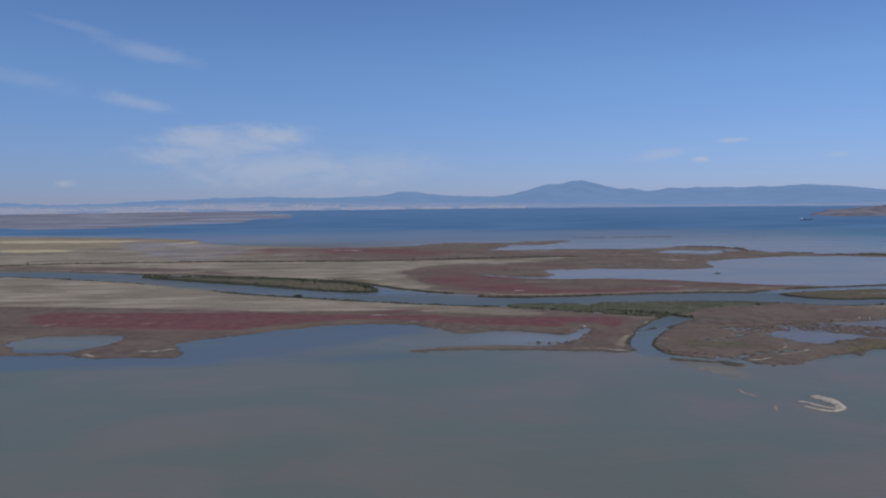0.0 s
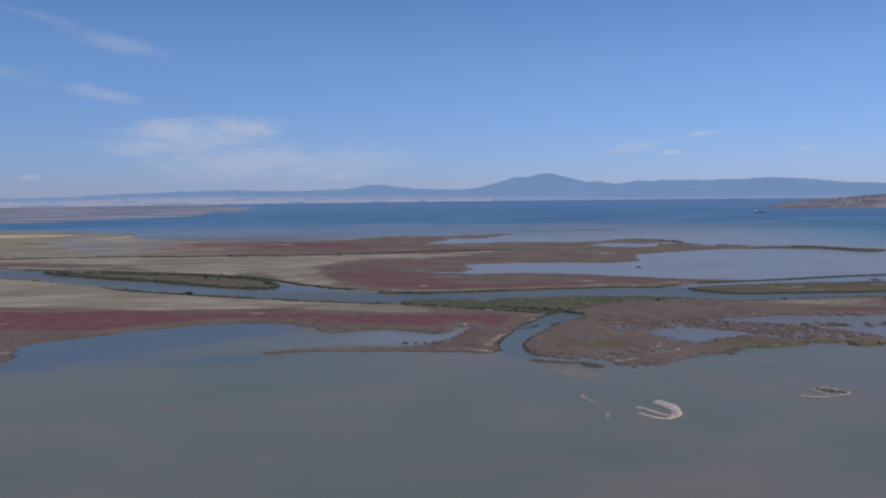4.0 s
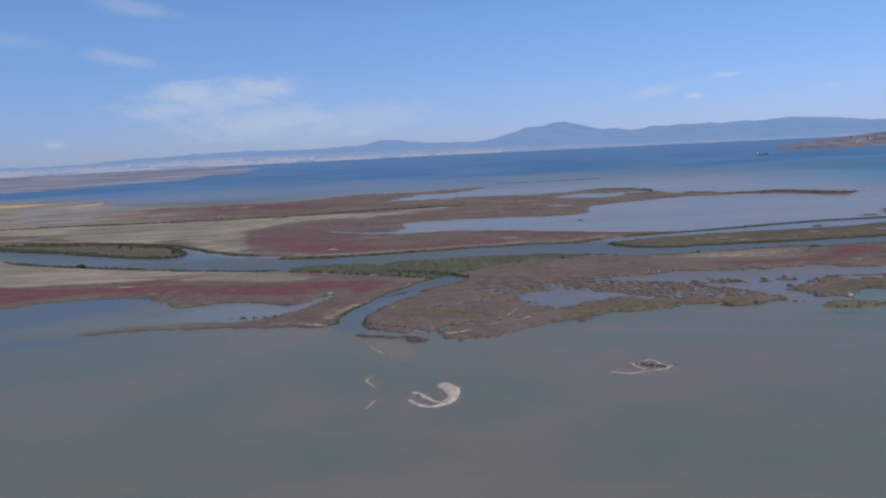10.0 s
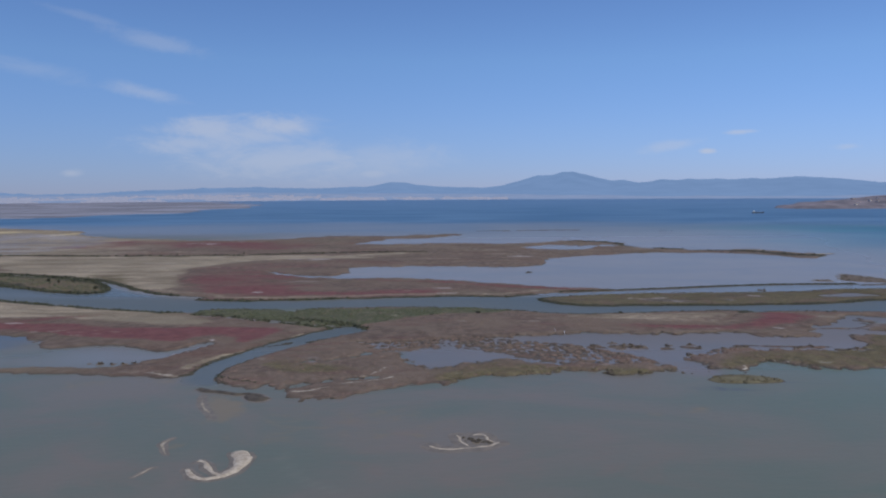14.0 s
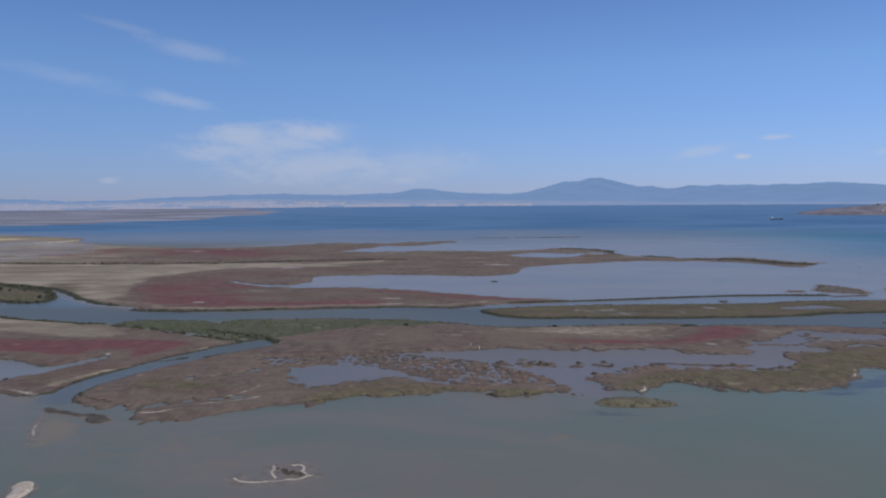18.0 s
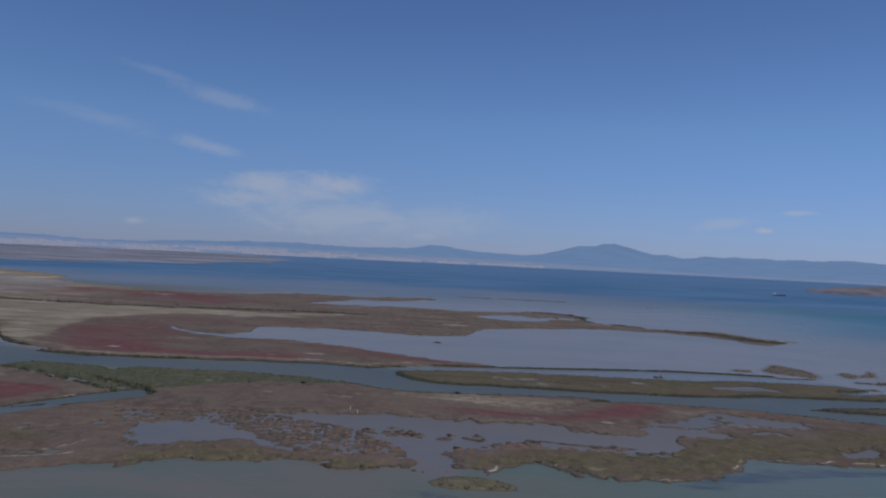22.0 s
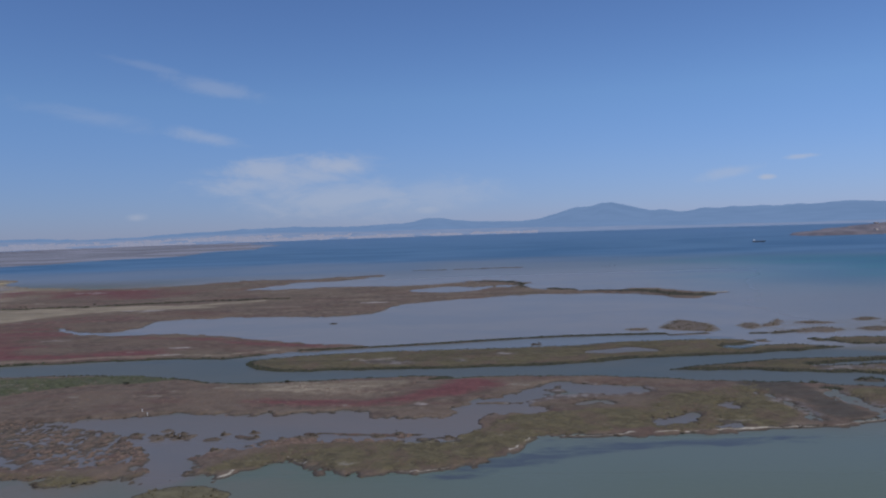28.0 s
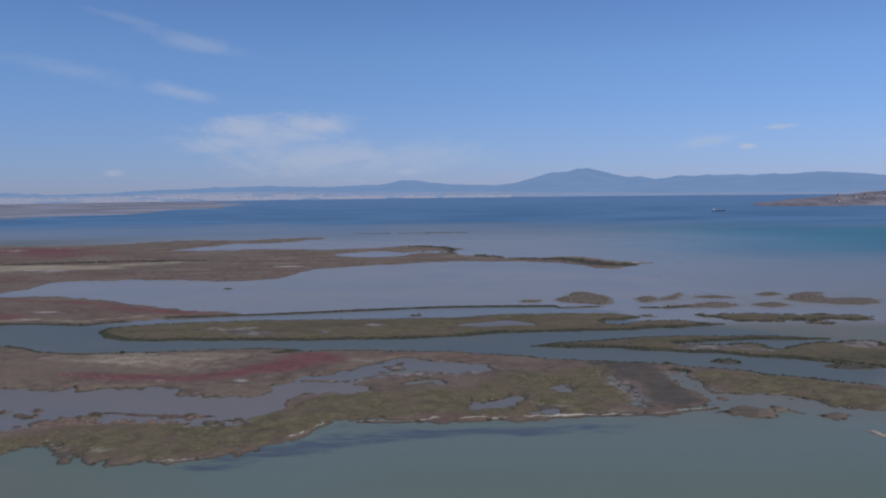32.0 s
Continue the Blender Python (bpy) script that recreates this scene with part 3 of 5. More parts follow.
RIVER_WATER = [(-251, 419), (-201, 414), (-154, 398), (-105, 382), (-59, 362), (-37, 343), (-21, 320), (10, 296), (43, 293), (76, 299), (108, 310), (120, 302), (148, 310), (207, 315), (238, 319), (278, 302), (296, 282), (307, 277), (288, 236), (275, 245), (257, 255), (235, 260), (210, 269), (161, 271), (126, 265), (113, 272), (77, 281), (45, 279), (20, 276), (19, 268), (-6, 277), (-76, 309), (-108, 349), (-223, 401), (-241, 403)]
HEDGE_W_A = [(-151, 389), (-134, 387), (-90, 375), (-59, 362), (-40, 346), (-29, 325)]
HEDGE_G_B = [(22, 266), (32, 261), (43, 255), (53, 248), (64, 241)]
HEDGE_SPIT = [(172, 590), (190, 580), (198, 560), (200, 536), (212, 522), (224, 506), (236, 496), (248, 494), (259, 487), (266, 472), (272, 459), (281, 464)]
SHRUBS = [(-52, 307), (-63, 350), (-53, 349), (-57, 346), (-22, 482), (-58, 480), (-124, 361), (-33, 324), (-67, 363), (-56, 357), (88, 263), (101, 266), (-62, 482), (-245, 470), (-131, 373), (141, 270)]
CLUMPS = [(125, 382), (199, 319)]
STAKES = [(263, 708)]
Z_STUBBLE = [(-436, 772), (-345, 759), (-269, 750), (-298, 711), (-405, 718)]
Z_STUBBLE_B = [(-349, 623), (-283, 610), (-275, 578), (-329, 588)]
Z_STUBBLE_C = [(-240, 680), (-229, 740), (-216, 709), (-226, 661)]
BAR_A_ARC = [(66.4, 135.6), (65, 134.3), (63.6, 135), (62.6, 136.6), (61.8, 137.8)]
BAR_A_PRONG = [(62.2, 141.1), (63.1, 140.6), (64.1, 138.9), (65.3, 137), (66.4, 136.1)]
BAR_B_LINE = [(91.8, 147.8), (92.5, 146.7), (94.4, 146.4), (96.8, 146.6), (98.5, 146.8), (100.3, 148.1), (101.4, 148.9)]
BAR_B_ARM = [(95.4, 152.6), (95.9, 150.5), (96.2, 148.8), (97, 147.7)]
BAR_B_TOP = [(97.8, 152.5), (98.7, 153.1), (99.4, 151.9), (99.8, 150.1), (100.8, 148.9)]
BAR_B_MID = [(96.6, 150.8), (98.1, 149.9), (99.6, 149.2), (100.5, 148.7)]
WRACK_I = [(42.7, 195.1), (42.9, 198.9), (44.3, 203.5), (48, 211), (53, 219), (56, 226), (58, 234)]
STREAK_M = [(64.5, 202.2), (69.4, 204.2), (75, 209), (79, 213), (83, 214)]
INLET_M = [(64.6, 178.5), (68, 183.6), (73.6, 185.9), (79.4, 189.5)]
TUSSOCK_A = [(132, 217), (134, 218), (137, 216)]
TUSSOCK_B = [(141, 216), (142, 216)]
TUSSOCK_C = [(145, 218), (148, 216)]
TUSSOCK_D = [(125, 218), (128, 216)]
TUSSOCK_E = [(180, 216), (183, 215)]
TUSSOCK_F = [(157, 219), (168, 218), (176, 218)]
TUSSOCK_G = [(105.2, 203.6), (109, 201.8)]
TUSSOCK_H = [(186, 241), (190, 241), (194, 241)]
TUSSOCK_I = [(195, 242), (198, 243)]
TUSSOCK_J = [(202, 257), (202, 254), (202, 249)]
POSTS = [(119, 236), (121, 234)]
HEDGE_CREEK_A = [(44.3, 196.8), (46.5, 203.4), (49, 208), (52, 220), (57, 224)]
HEDGE_CREEK_B = [(49.6, 191.7), (50.4, 188.9), (54.7, 185.4), (59.8, 182.8)]
HEDGE_CREEK_C = [(51, 257), (61, 251), (68, 247), (73, 241)]
Z_FLAT = [(253, 250), (257, 250), (258, 240), (260, 233), (266, 232), (262, 229), (256, 230), (253, 238)]
Z_FLAT_B = [(240, 247), (244, 244), (247, 236), (246, 225), (243, 224), (243, 234)]
Z_BROWN_MUD = [(237, 257), (246, 258), (253, 254), (254, 244), (254, 234), (256, 228), (252, 223), (246, 225), (247, 236), (245, 243), (241, 249)]
MARSH_BITS = [(255, 221), (260, 224), (265, 221), (260, 219)]
MARSH_BITS_B = [(264, 222), (267, 224), (268, 221)]
MARSH_BITS_C = [(268, 220), (271, 222), (275, 221), (271, 218)]
MARSH_POOL_E = [(225, 222), (229, 226), (232, 221), (228, 217)]
MARSH_POOL_F = [(231, 236), (233, 240), (237, 237), (233, 233)]
Z_FLAT_C = [(182, 232), (190, 241), (197, 251), (206, 261), (214, 255), (222, 255), (218, 245), (201, 243), (190, 231)]
MUD_RIDGE = [(50.1, 179.2), (52.9, 177.8), (56.2, 176.4), (58.4, 175.5), (60.3, 176.2), (62, 174.5), (62.8, 172.8)]
MUD_RIDGE_B = [(60.5, 173.9), (61.6, 172.3), (62.7, 172.6)]
ARC_C = [(51.8, 175.3), (53.2, 171.2), (55.1, 166.6), (56.6, 163.6), (58, 161.1)]
PAN_A = [(151, 295), (160, 293), (170, 288), (163, 285), (154, 289)]
PAN_B = [(176, 295), (181, 291), (179, 289)]
PAN_C = [(188, 303), (194, 302), (190, 297)]
FAR_SPIT = [(114, 739), (153, 738), (198, 745)]
MARSH_POOL_C = [(205, 239), (210, 242), (211, 239)]
MARSH_POOL_D = [(199, 250), (204, 248), (209, 253)]
ISLE_4C = [(297, 306), (304, 309), (310, 306), (306, 302), (300, 303)]
LEVEE_B = [(240, 333), (251, 335)]
LEVEE_C = [(264, 333), (268, 333)]
LEVEE_D = [(270, 332), (279, 336), (288, 337)]
ISLET_G = [(283, 356), (291, 360), (297, 354), (289, 352)]
ISLET_H = [(269, 348), (279, 361), (283, 368), (277, 349)]
ISLET_I = [(260, 319), (264, 320), (265, 317), (261, 315)]
ISLET_J = [(228, 347), (233, 351), (236, 347), (232, 344)]
MUDFLAT_E = [(298, 281), (308, 281), (303, 269), (299, 271), (295, 275)]
PAN_3 = [(260, 271), (266, 276), (272, 274), (269, 268), (263, 268)]
ISLET_SHOALS = [(265, 364), (307, 370), (345, 361), (330, 328), (293, 324), (261, 324)]
SALT_PANS = [(-51, 591), (15, 448), (27, 449), (-36, 428), (-45, 426), (-21, 249), (-233, 703), (-230, 673), (-70, 573), (-100, 619), (-138, 597), (37, 346), (27, 314), (-49, 427), (27, 445), (-66, 565), (89, 324), (92, 311), (-39, 591), (159, 295), (153, 295), (190, 301), (127, 461), (95, 355), (174, 240)]
HUMMOCKS = [(20.7, 200.9), (22.9, 200.7), (25.7, 200.6), (28, 200.8), (29.8, 201.1), (31.9, 201.2), (130, 222), (132, 219), (142, 219), (147, 220), (134, 220), (136, 218), (126, 219), (130, 218), (131, 216), (134, 217), (136, 217), (141, 216), (144, 209), (148, 217), (153, 216), (156, 216), (158, 217), (170, 217), (173, 218), (179, 214), (182, 215), (187, 219), (189, 222), (191, 226), (179, 246), (183, 241)]
Z_PALE_NW = [(-298, 703), (-263, 728), (-172, 659), (-133, 571), (-139, 490), (-172, 480)]
WRACK_N = [(274, 462), (282, 469), (291, 474)]
BAR_C = [(275, 212), (275, 211), (275, 210), (277, 209)]
CREEK_AREA = [(46.4, 184.1), (45, 190.3), (44.5, 198.4), (45.4, 202.7), (48, 209), (49, 213), (52, 221), (56, 229), (60, 237), (65, 245), (70, 245), (73, 240), (70, 236), (67, 232), (64, 228), (60, 221), (57, 216), (54, 210), (51.3, 202.2), (50.3, 196.9), (49.9, 189.4), (51.8, 183.1)]
CREEK_BAR = [(53, 219), (55, 221), (57, 223)]
CREEK_BAR_B = [(61, 224), (63, 226), (64, 228)]
SHOAL_R = [(55.2, 150), (56.8, 149.4), (58.4, 147.7), (58.5, 145), (57.1, 144)]
WRACK_Q = [(34, 210), (32, 213)]
WRACK_J = [(76.9, 187.9), (79.3, 190.7), (81.7, 195.2)]
STREAK_P = [(64.8, 203.5), (68.2, 203.6), (71, 206), (74, 208), (76, 209)]
STREAK_Q = [(77, 211), (79, 214), (82, 216)]
PAN_4 = [(63.1, 204.7), (65, 206), (69.1, 203.1), (67.6, 199.9), (65.2, 199.3)]
STREAK_R = [(77, 210), (79, 213), (82, 216)]
SHOAL_E = [(131.8, 168.5), (136.4, 168.3), (135.2, 164.6), (130.9, 163.3)]
SHOAL_F = [(124.8, 165.7), (128, 165.6), (127, 162.1), (123.9, 161.5)]
SHOAL_G = [(21.8, 184.9), (26.4, 185.7), (28.9, 180.1), (25, 179.3)]
SHOAL_H = [(27.5, 185.6), (31.8, 187.4), (33.1, 181.7), (29.7, 180.9)]
INLET_W = [(10, 211), (19, 216), (28, 211), (32, 213), (39, 217), (40, 211), (35.7, 202.6), (28.5, 202), (18, 199.6), (15.1, 198.5)]
MARSH_FILL = [(253, 258), (257, 257), (258, 246), (256, 238), (257, 232), (256, 226), (251, 222), (250, 233), (251, 245)]
Z_TAN_W2 = [(-62, 299), (-30, 284), (-4, 276), (21, 266), (32, 253), (27, 244), (3, 253), (-20, 263), (-48, 275)]
BAR_A_FILL = [(65.3, 144.7), (66.6, 146.2), (68.1, 145.2), (69.0, 142.1), (68.7, 138.2), (67.4, 135.8), (66.2, 134.9), (66.0, 136), (66.9, 137.9), (67.2, 139.8), (66.4, 141.7)]

# ---- fields over the plan ----
_rng = np.random.RandomState(7)
_LATTICE = _rng.rand(256, 256)


def value_noise(x, y, scale, shift=0):
    u, v = x / scale + 17.3 * shift, y / scale + 9.1 * shift
    i, j = np.floor(u).astype(int), np.floor(v).astype(int)
    a, b = u - i, v - j
    a, b = a * a * (3 - 2 * a), b * b * (3 - 2 * b)
    g = lambda p, q: _LATTICE[p % 256, q % 256]
    return (g(i, j) * (1 - a) + g(i + 1, j) * a) * (1 - b) + (g(i, j + 1) * (1 - a) + g(i + 1, j + 1) * a) * b


def fbm(x, y, scale, octaves=3, shift=0):
    return sum(value_noise(x, y, scale / 2**o, shift + o) / 2**o for o in range(octaves)) / sum(0.5**o for o in range(octaves)) - 0.5


def seg_distance(x, y, pts, closed):
    best = np.full(x.shape, 1e9)
    inside = np.zeros(x.shape, bool)
    n = len(pts)
    for k in range(n if closed else n - 1):
        (ax, ay), (bx, by) = pts[k], pts[(k + 1) % n]
        dx, dy = bx - ax, by - ay
        t = np.clip(((x - ax) * dx + (y - ay) * dy) / max(dx * dx + dy * dy, 1e-9), 0, 1)
        best = np.minimum(best, (x - ax - t * dx) ** 2 + (y - ay - t * dy) ** 2)
        if closed and ay != by:
            inside ^= ((ay > y) != (by > y)) & (x < (bx - ax) * (y - ay) / (by - ay) + ax)
    return np.sqrt(best), inside


def rounded(pts, times=1, closed=True):
    """Corner cutting, so that an outline runs smoothly."""
    for _ in range(times):
        n, out = len(pts), []
        for k in range(n if closed else n - 1):
            (ax, ay), (bx, by) = pts[k], pts[(k + 1) % n]
            out += [(0.75 * ax + 0.25 * bx, 0.75 * ay + 0.25 * by), (0.25 * ax + 0.75 * bx, 0.25 * ay + 0.75 * by)]
        pts = out if closed else [pts[0], *out, pts[-1]]
    return pts


def area_field(x, y, pts, reach=25.0):
    """Metres inside an outline (outside: minus), exact within reach of it."""
    out = np.full(x.shape, -reach)
    p = np.array(pts)
    near = (x > p[:, 0].min() - reach) & (x < p[:, 0].max() + reach) & (y > p[:, 1].min() - reach) & (y < p[:, 1].max() + reach)
    if near.any():
        dist, inside = seg_distance(x[near], y[near], rounded(pts), True)
        out[near] = np.where(inside, dist, -dist)
    return np.maximum(out, -reach)


def strip_field(x, y, pts, half, reach=25.0):
    out = np.full(x.shape, -reach)
    p = np.array(pts)
    near = (x > p[:, 0].min() - reach) & (x < p[:, 0].max() + reach) & (y > p[:, 1].min() - reach) & (y < p[:, 1].max() + reach)
    if near.any():
        out[near] = half - seg_distance(x[near], y[near], rounded(pts, 1, False), False)[0]
    return np.maximum(out, -reach)


def hummock_field(x, y, wide, long, seed):
    """Metres inside rounded hummocks that thin runnels part from one another."""
    u, v = x / wide, y / long
    i, j = np.floor(u).astype(int), np.floor(v).astype(int)
    near, second = np.full(x.shape, 9.0), np.full(x.shape, 9.0)
    for di in (-1, 0, 1):
        for dj in (-1, 0, 1):
            a, b = (i + di + seed) % 256, (j + dj + seed) % 256
            d = np.hypot(i + di + 0.1 + 0.8 * _LATTICE[a, b] - u, j + dj + 0.1 + 0.8 * _LATTICE[b, a] - v)
            second = np.minimum(second, np.maximum(near, d))
            near = np.minimum(near, d)
    return (second - near) * wide


def warped(x, y):
    far = np.clip((y - 300) / 400, 0, 1)
    a = 0.8 + 2.2 * far
    wx = x + a * 2 * (value_noise(x, y, 7, 1) - 0.5) * (1 + far) + 0.8 * (value_noise(x, y, 2.2, 2) - 0.5)
    wy = y + a * 2 * (value_noise(x, y, 7, 3) - 0.5) * (1 + far) + 0.8 * (value_noise(x, y, 2.2, 4) - 0.5)
    return wx, wy


def shore_field(x0, y0):
    """Metres inland from the waterline; minus on the water."""
    x, y = warped(x0, y0)
    f = np.full(x.shape, -25.0)
    for pts in (SOUTH_W, SOUTH_M, SOUTH_E, NORTH_S, NORTH_N, NORTH_W, MUDFLAT_E, MARSH_FILL, MARSH_BITS, MARSH_BITS_B, MARSH_BITS_C):
        f = np.maximum(f, area_field(x, y, pts))
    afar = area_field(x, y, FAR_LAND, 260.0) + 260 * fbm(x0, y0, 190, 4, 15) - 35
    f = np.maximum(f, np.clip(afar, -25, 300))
    for pts in (LAGOON_2, POND_1, POND_W, POND_2, POND_4, SPIT_PAN, SPIT_PAN_B):
        f = np.minimum(f, -area_field(x, y, pts))
    f = np.minimum(f, -area_field(x0, y0, CREEK_AREA))
    for pts in (CREEK_BAR, CREEK_BAR_B):
        f = np.maximum(f, strip_field(x0, y0, pts, 0.6))
    for pts in (STREAK_P, STREAK_Q, STREAK_R):
        f = np.minimum(f, -strip_field(x, y, pts, 0.35))
    f = np.minimum(f, -strip_field(x, y, DITCH, 0.7))
    f = np.minimum(f, -strip_field(x, y, MARSH_CREEK, 0.85))
    f = np.minimum(f, -strip_field(x, y, MARSH_CREEK_B, 0.5))
    f = np.minimum(f, -strip_field(x, y, STREAK_M, 0.5))
    f = np.minimum(f, -strip_field(x, y, INLET_M, 0.5))
    isles = np.full(x.shape, -25.0)
    for pts in (ISLE_W, ISLE_E, ISLE_3, ISLE_4, ISLE_4C):
        isles = np.maximum(isles, area_field(x, y, pts))
    isles = np.minimum(isles, -area_field(x, y, POND_3))
    f = np.maximum(f, isles)
    # broken edge of the marsh: little pools and lumps near the waterline
    ragged = 1 - 0.85 * np.clip(area_field(x0, y0, RIVER_WATER) / 4 + 2.0, 0, 1)
    ragged = ragged * (1 - 0.8 * np.clip((area_field(x0, y0, CREEK_AREA) + 5) / 3, 0, 1))
    ragged = ragged * (0.45 + 0.55 * np.clip((x0 - 20) / 40, 0, 1))
    f = f + ragged * np.clip(1 - np.abs(f) / 5, 0, 1) * (6.0 * fbm(x0, y0 * 0.55, 6.5, 3, 5) + 7.0 * fbm(x0, y0 * 0.5, 2.1, 3, 6) + 3.0 * fbm(x0, y0 * 0.6, 0.9, 2, 19))
    outer = np.clip((y0 - 400) / 80, 0, 1)
    f = f + outer * fbm(x0, y0 * 0.35, 11, 3, 8) * 9 * np.clip(1 - np.abs(f) / 9, 0, 1)
    patches = fbm(x0 + 0.3 * y0, y0 * 0.45, 2.2, 3, 11) * 8
    zone = np.clip(area_field(x, y, SPECKLE) / 3 + 0.6, 0, 1)
    f = f * (1 - zone) + zone * (np.minimum(hummock_field(x, y, 1.9, 3.4, 3) - 0.26 + 0.26 * patches, 1.5))
    zone = np.clip(area_field(x, y, SPECKLE_E) / 2 + 0.5, 0, 1) * 0.8
    f = f * (1 - zone) + zone * (np.minimum(hummock_field(x, y, 2.8, 4.6, 9) - 0.72 + 0.3 * patches, 1.5))
    f = np.maximum(f, np.maximum(strip_field(x, y, FAR_SPIT, 2.5), strip_field(x, y, WRACK_N, 2.0)))
    for pts in (MARSH_POOL_C, MARSH_POOL_D):
        f = np.minimum(f, -strip_field(x, y, pts, 0.9))
    for pts in (MARSH_POOL_E, MARSH_POOL_F):
        f = np.minimum(f, -area_field(x, y, pts) + 0.6 - 5.0 * fbm(x, y, 1.8, 3, 13))
    for pts in (TUSSOCK_A, TUSSOCK_B, TUSSOCK_C, TUSSOCK_D, TUSSOCK_E, TUSSOCK_F, TUSSOCK_G, TUSSOCK_H, TUSSOCK_I, TUSSOCK_J):
        f = np.maximum(f, strip_field(x, y, pts, 0.65) + 1.6 * fbm(x0, y0, 1.8, 2, 17))
    for pts in (WRACK_A, WRACK_B, WRACK_C, WRACK_D, WRACK_S, WRACK_T, WRACK_E):
        f = np.maximum(f, strip_field(x, y, pts, 0.7))
    for pts in (LEVEE, LEVEE_B, LEVEE_C, LEVEE_D):
        f = np.maximum(f, strip_field(x0, y0, pts, 1.25))
    return f


def land_height(f, x, y):
    up = 0.42 * (1 - np.exp(-np.maximum(f, 0) / 1.1)) + 0.35 * np.clip(f / 40, 0, 1)
    rough = 0.22 * fbm(x, y, 2.4, 2, 21) + 0.35 * fbm(x, y, 14, 2, 23)
    return np.where(f > 0, up + rough * np.clip(f / 2, 0, 1), -0.8 * (1 - np.exp(np.minimum(f, 0) / 3)))


def grid_mesh(name, xs, ys, z, material, fields=None):
    nx, ny = len(xs), len(ys)
    gx, gy = np.meshgrid(xs, ys)
    co = np.stack([gx, gy, z], -1).reshape(-1, 3)
    i = np.arange(nx * ny).reshape(ny, nx)
    quads = np.stack([i[:-1, :-1], i[:-1, 1:], i[1:, 1:], i[1:, :-1]], -1).reshape(-1, 4)
    return array_mesh(name, co, quads, material, {k: v.ravel() for k, v in (fields or {}).items()})


def array_mesh(name, co, faces, material, fields=None, smooth=True):
    me = bpy.data.meshes.new(name)
    n, k = faces.shape
    me.vertices.add(len(co))
    me.vertices.foreach_set("co", np.ascontiguousarray(co, dtype=np.float32).ravel())
    me.loops.add(n * k)
    me.loops.foreach_set("vertex_index", faces.astype(np.int32).ravel())
    me.polygons.add(n)
    me.polygons.foreach_set("loop_start", np.arange(0, n * k, k, dtype=np.int32))
    me.polygons.foreach_set("use_smooth", np.full(n, smooth))
    for key, v in (fields or {}).items():
        me.attributes.new(key, "FLOAT", "POINT").data.foreach_set("value", np.ascontiguousarray(v, dtype=np.float32))
    me.update(calc_edges=True)
    me.validate()
    me.materials.append(material)
    return me


# ---- ground ----
def spaced(*runs):
    out = [runs[0][0]]
    for a, b, n in runs:
        out += list(np.linspace(a, b, n + 1)[1:])
    return np.array(out)


XS = spaced((-6000, -1600, 6), (-1600, -600, 40), (-600, -270, 90), (-270, -130, 110), (-130, 88, 294), (88, 196, 270), (196, 330, 180), (330, 420, 40), (420, 1400, 30), (1400, 6000, 6))
YS = spaced((-6000, -200, 4), (-200, 110, 8), (110, 165, 40), (165, 190, 36), (190, 246, 140), (246, 300, 76), (300, 520, 170), (520, 1000, 110), (1000, 2700, 60), (2700, 5200, 8))
GX, GY = np.meshgrid(XS, YS)
SHORE = shore_field(GX, GY)
HEIGHT = land_height(SHORE, GX, GY)
WX, WY = warped(GX, GY)


def zone_of(outlines, soft):
    f = np.full(GX.shape, -25.0)
    for pts in outlines:
        f = np.maximum(f, area_field(WX, WY, pts))
    return np.clip(f / soft + 0.5, 0, 1)


def line_of(lines, half, soft):
    f = np.full(GX.shape, -25.0)
    for pts in lines:
        f = np.maximum(f, strip_field(WX, WY, pts, half))
    return np.clip(f / soft + 0.5, 0, 1)


BY_RIVER = (area_field(GX, GY, RIVER_WATER) > -5.5) | (np.max([area_field(GX, GY, p) for p in (ISLE_3, ISLE_4, ISLE_4C)], axis=0) > -3)
BY_POND = area_field(GX, GY, POND_3) > -4
HEM = np.clip(np.minimum(SHORE - 2.5, 9 - SHORE) / 2.5, 0, 1) * (GY > 290) * (area_field(GX, GY, RIVER_WATER) > -13) * (np.max([area_field(GX, GY, p) for p in (ISLE_W, ISLE_E, ISLE_3)], axis=0) < -2)
DYKE = np.max([strip_field(GX, GY, p, 1.2) for p in (LEVEE, LEVEE_B, LEVEE_C, LEVEE_D)], axis=0)
PAN_SPOTS = np.max([1 - np.hypot((GX - x) / (1.6 + 0.011 * (y - 200) + (k % 3) * (0.4 + 0.012 * (y - 200))), (GY - y) / (1.4 + 0.010 * (y - 200))) for k, (x, y) in enumerate(SALT_PANS)], axis=0)
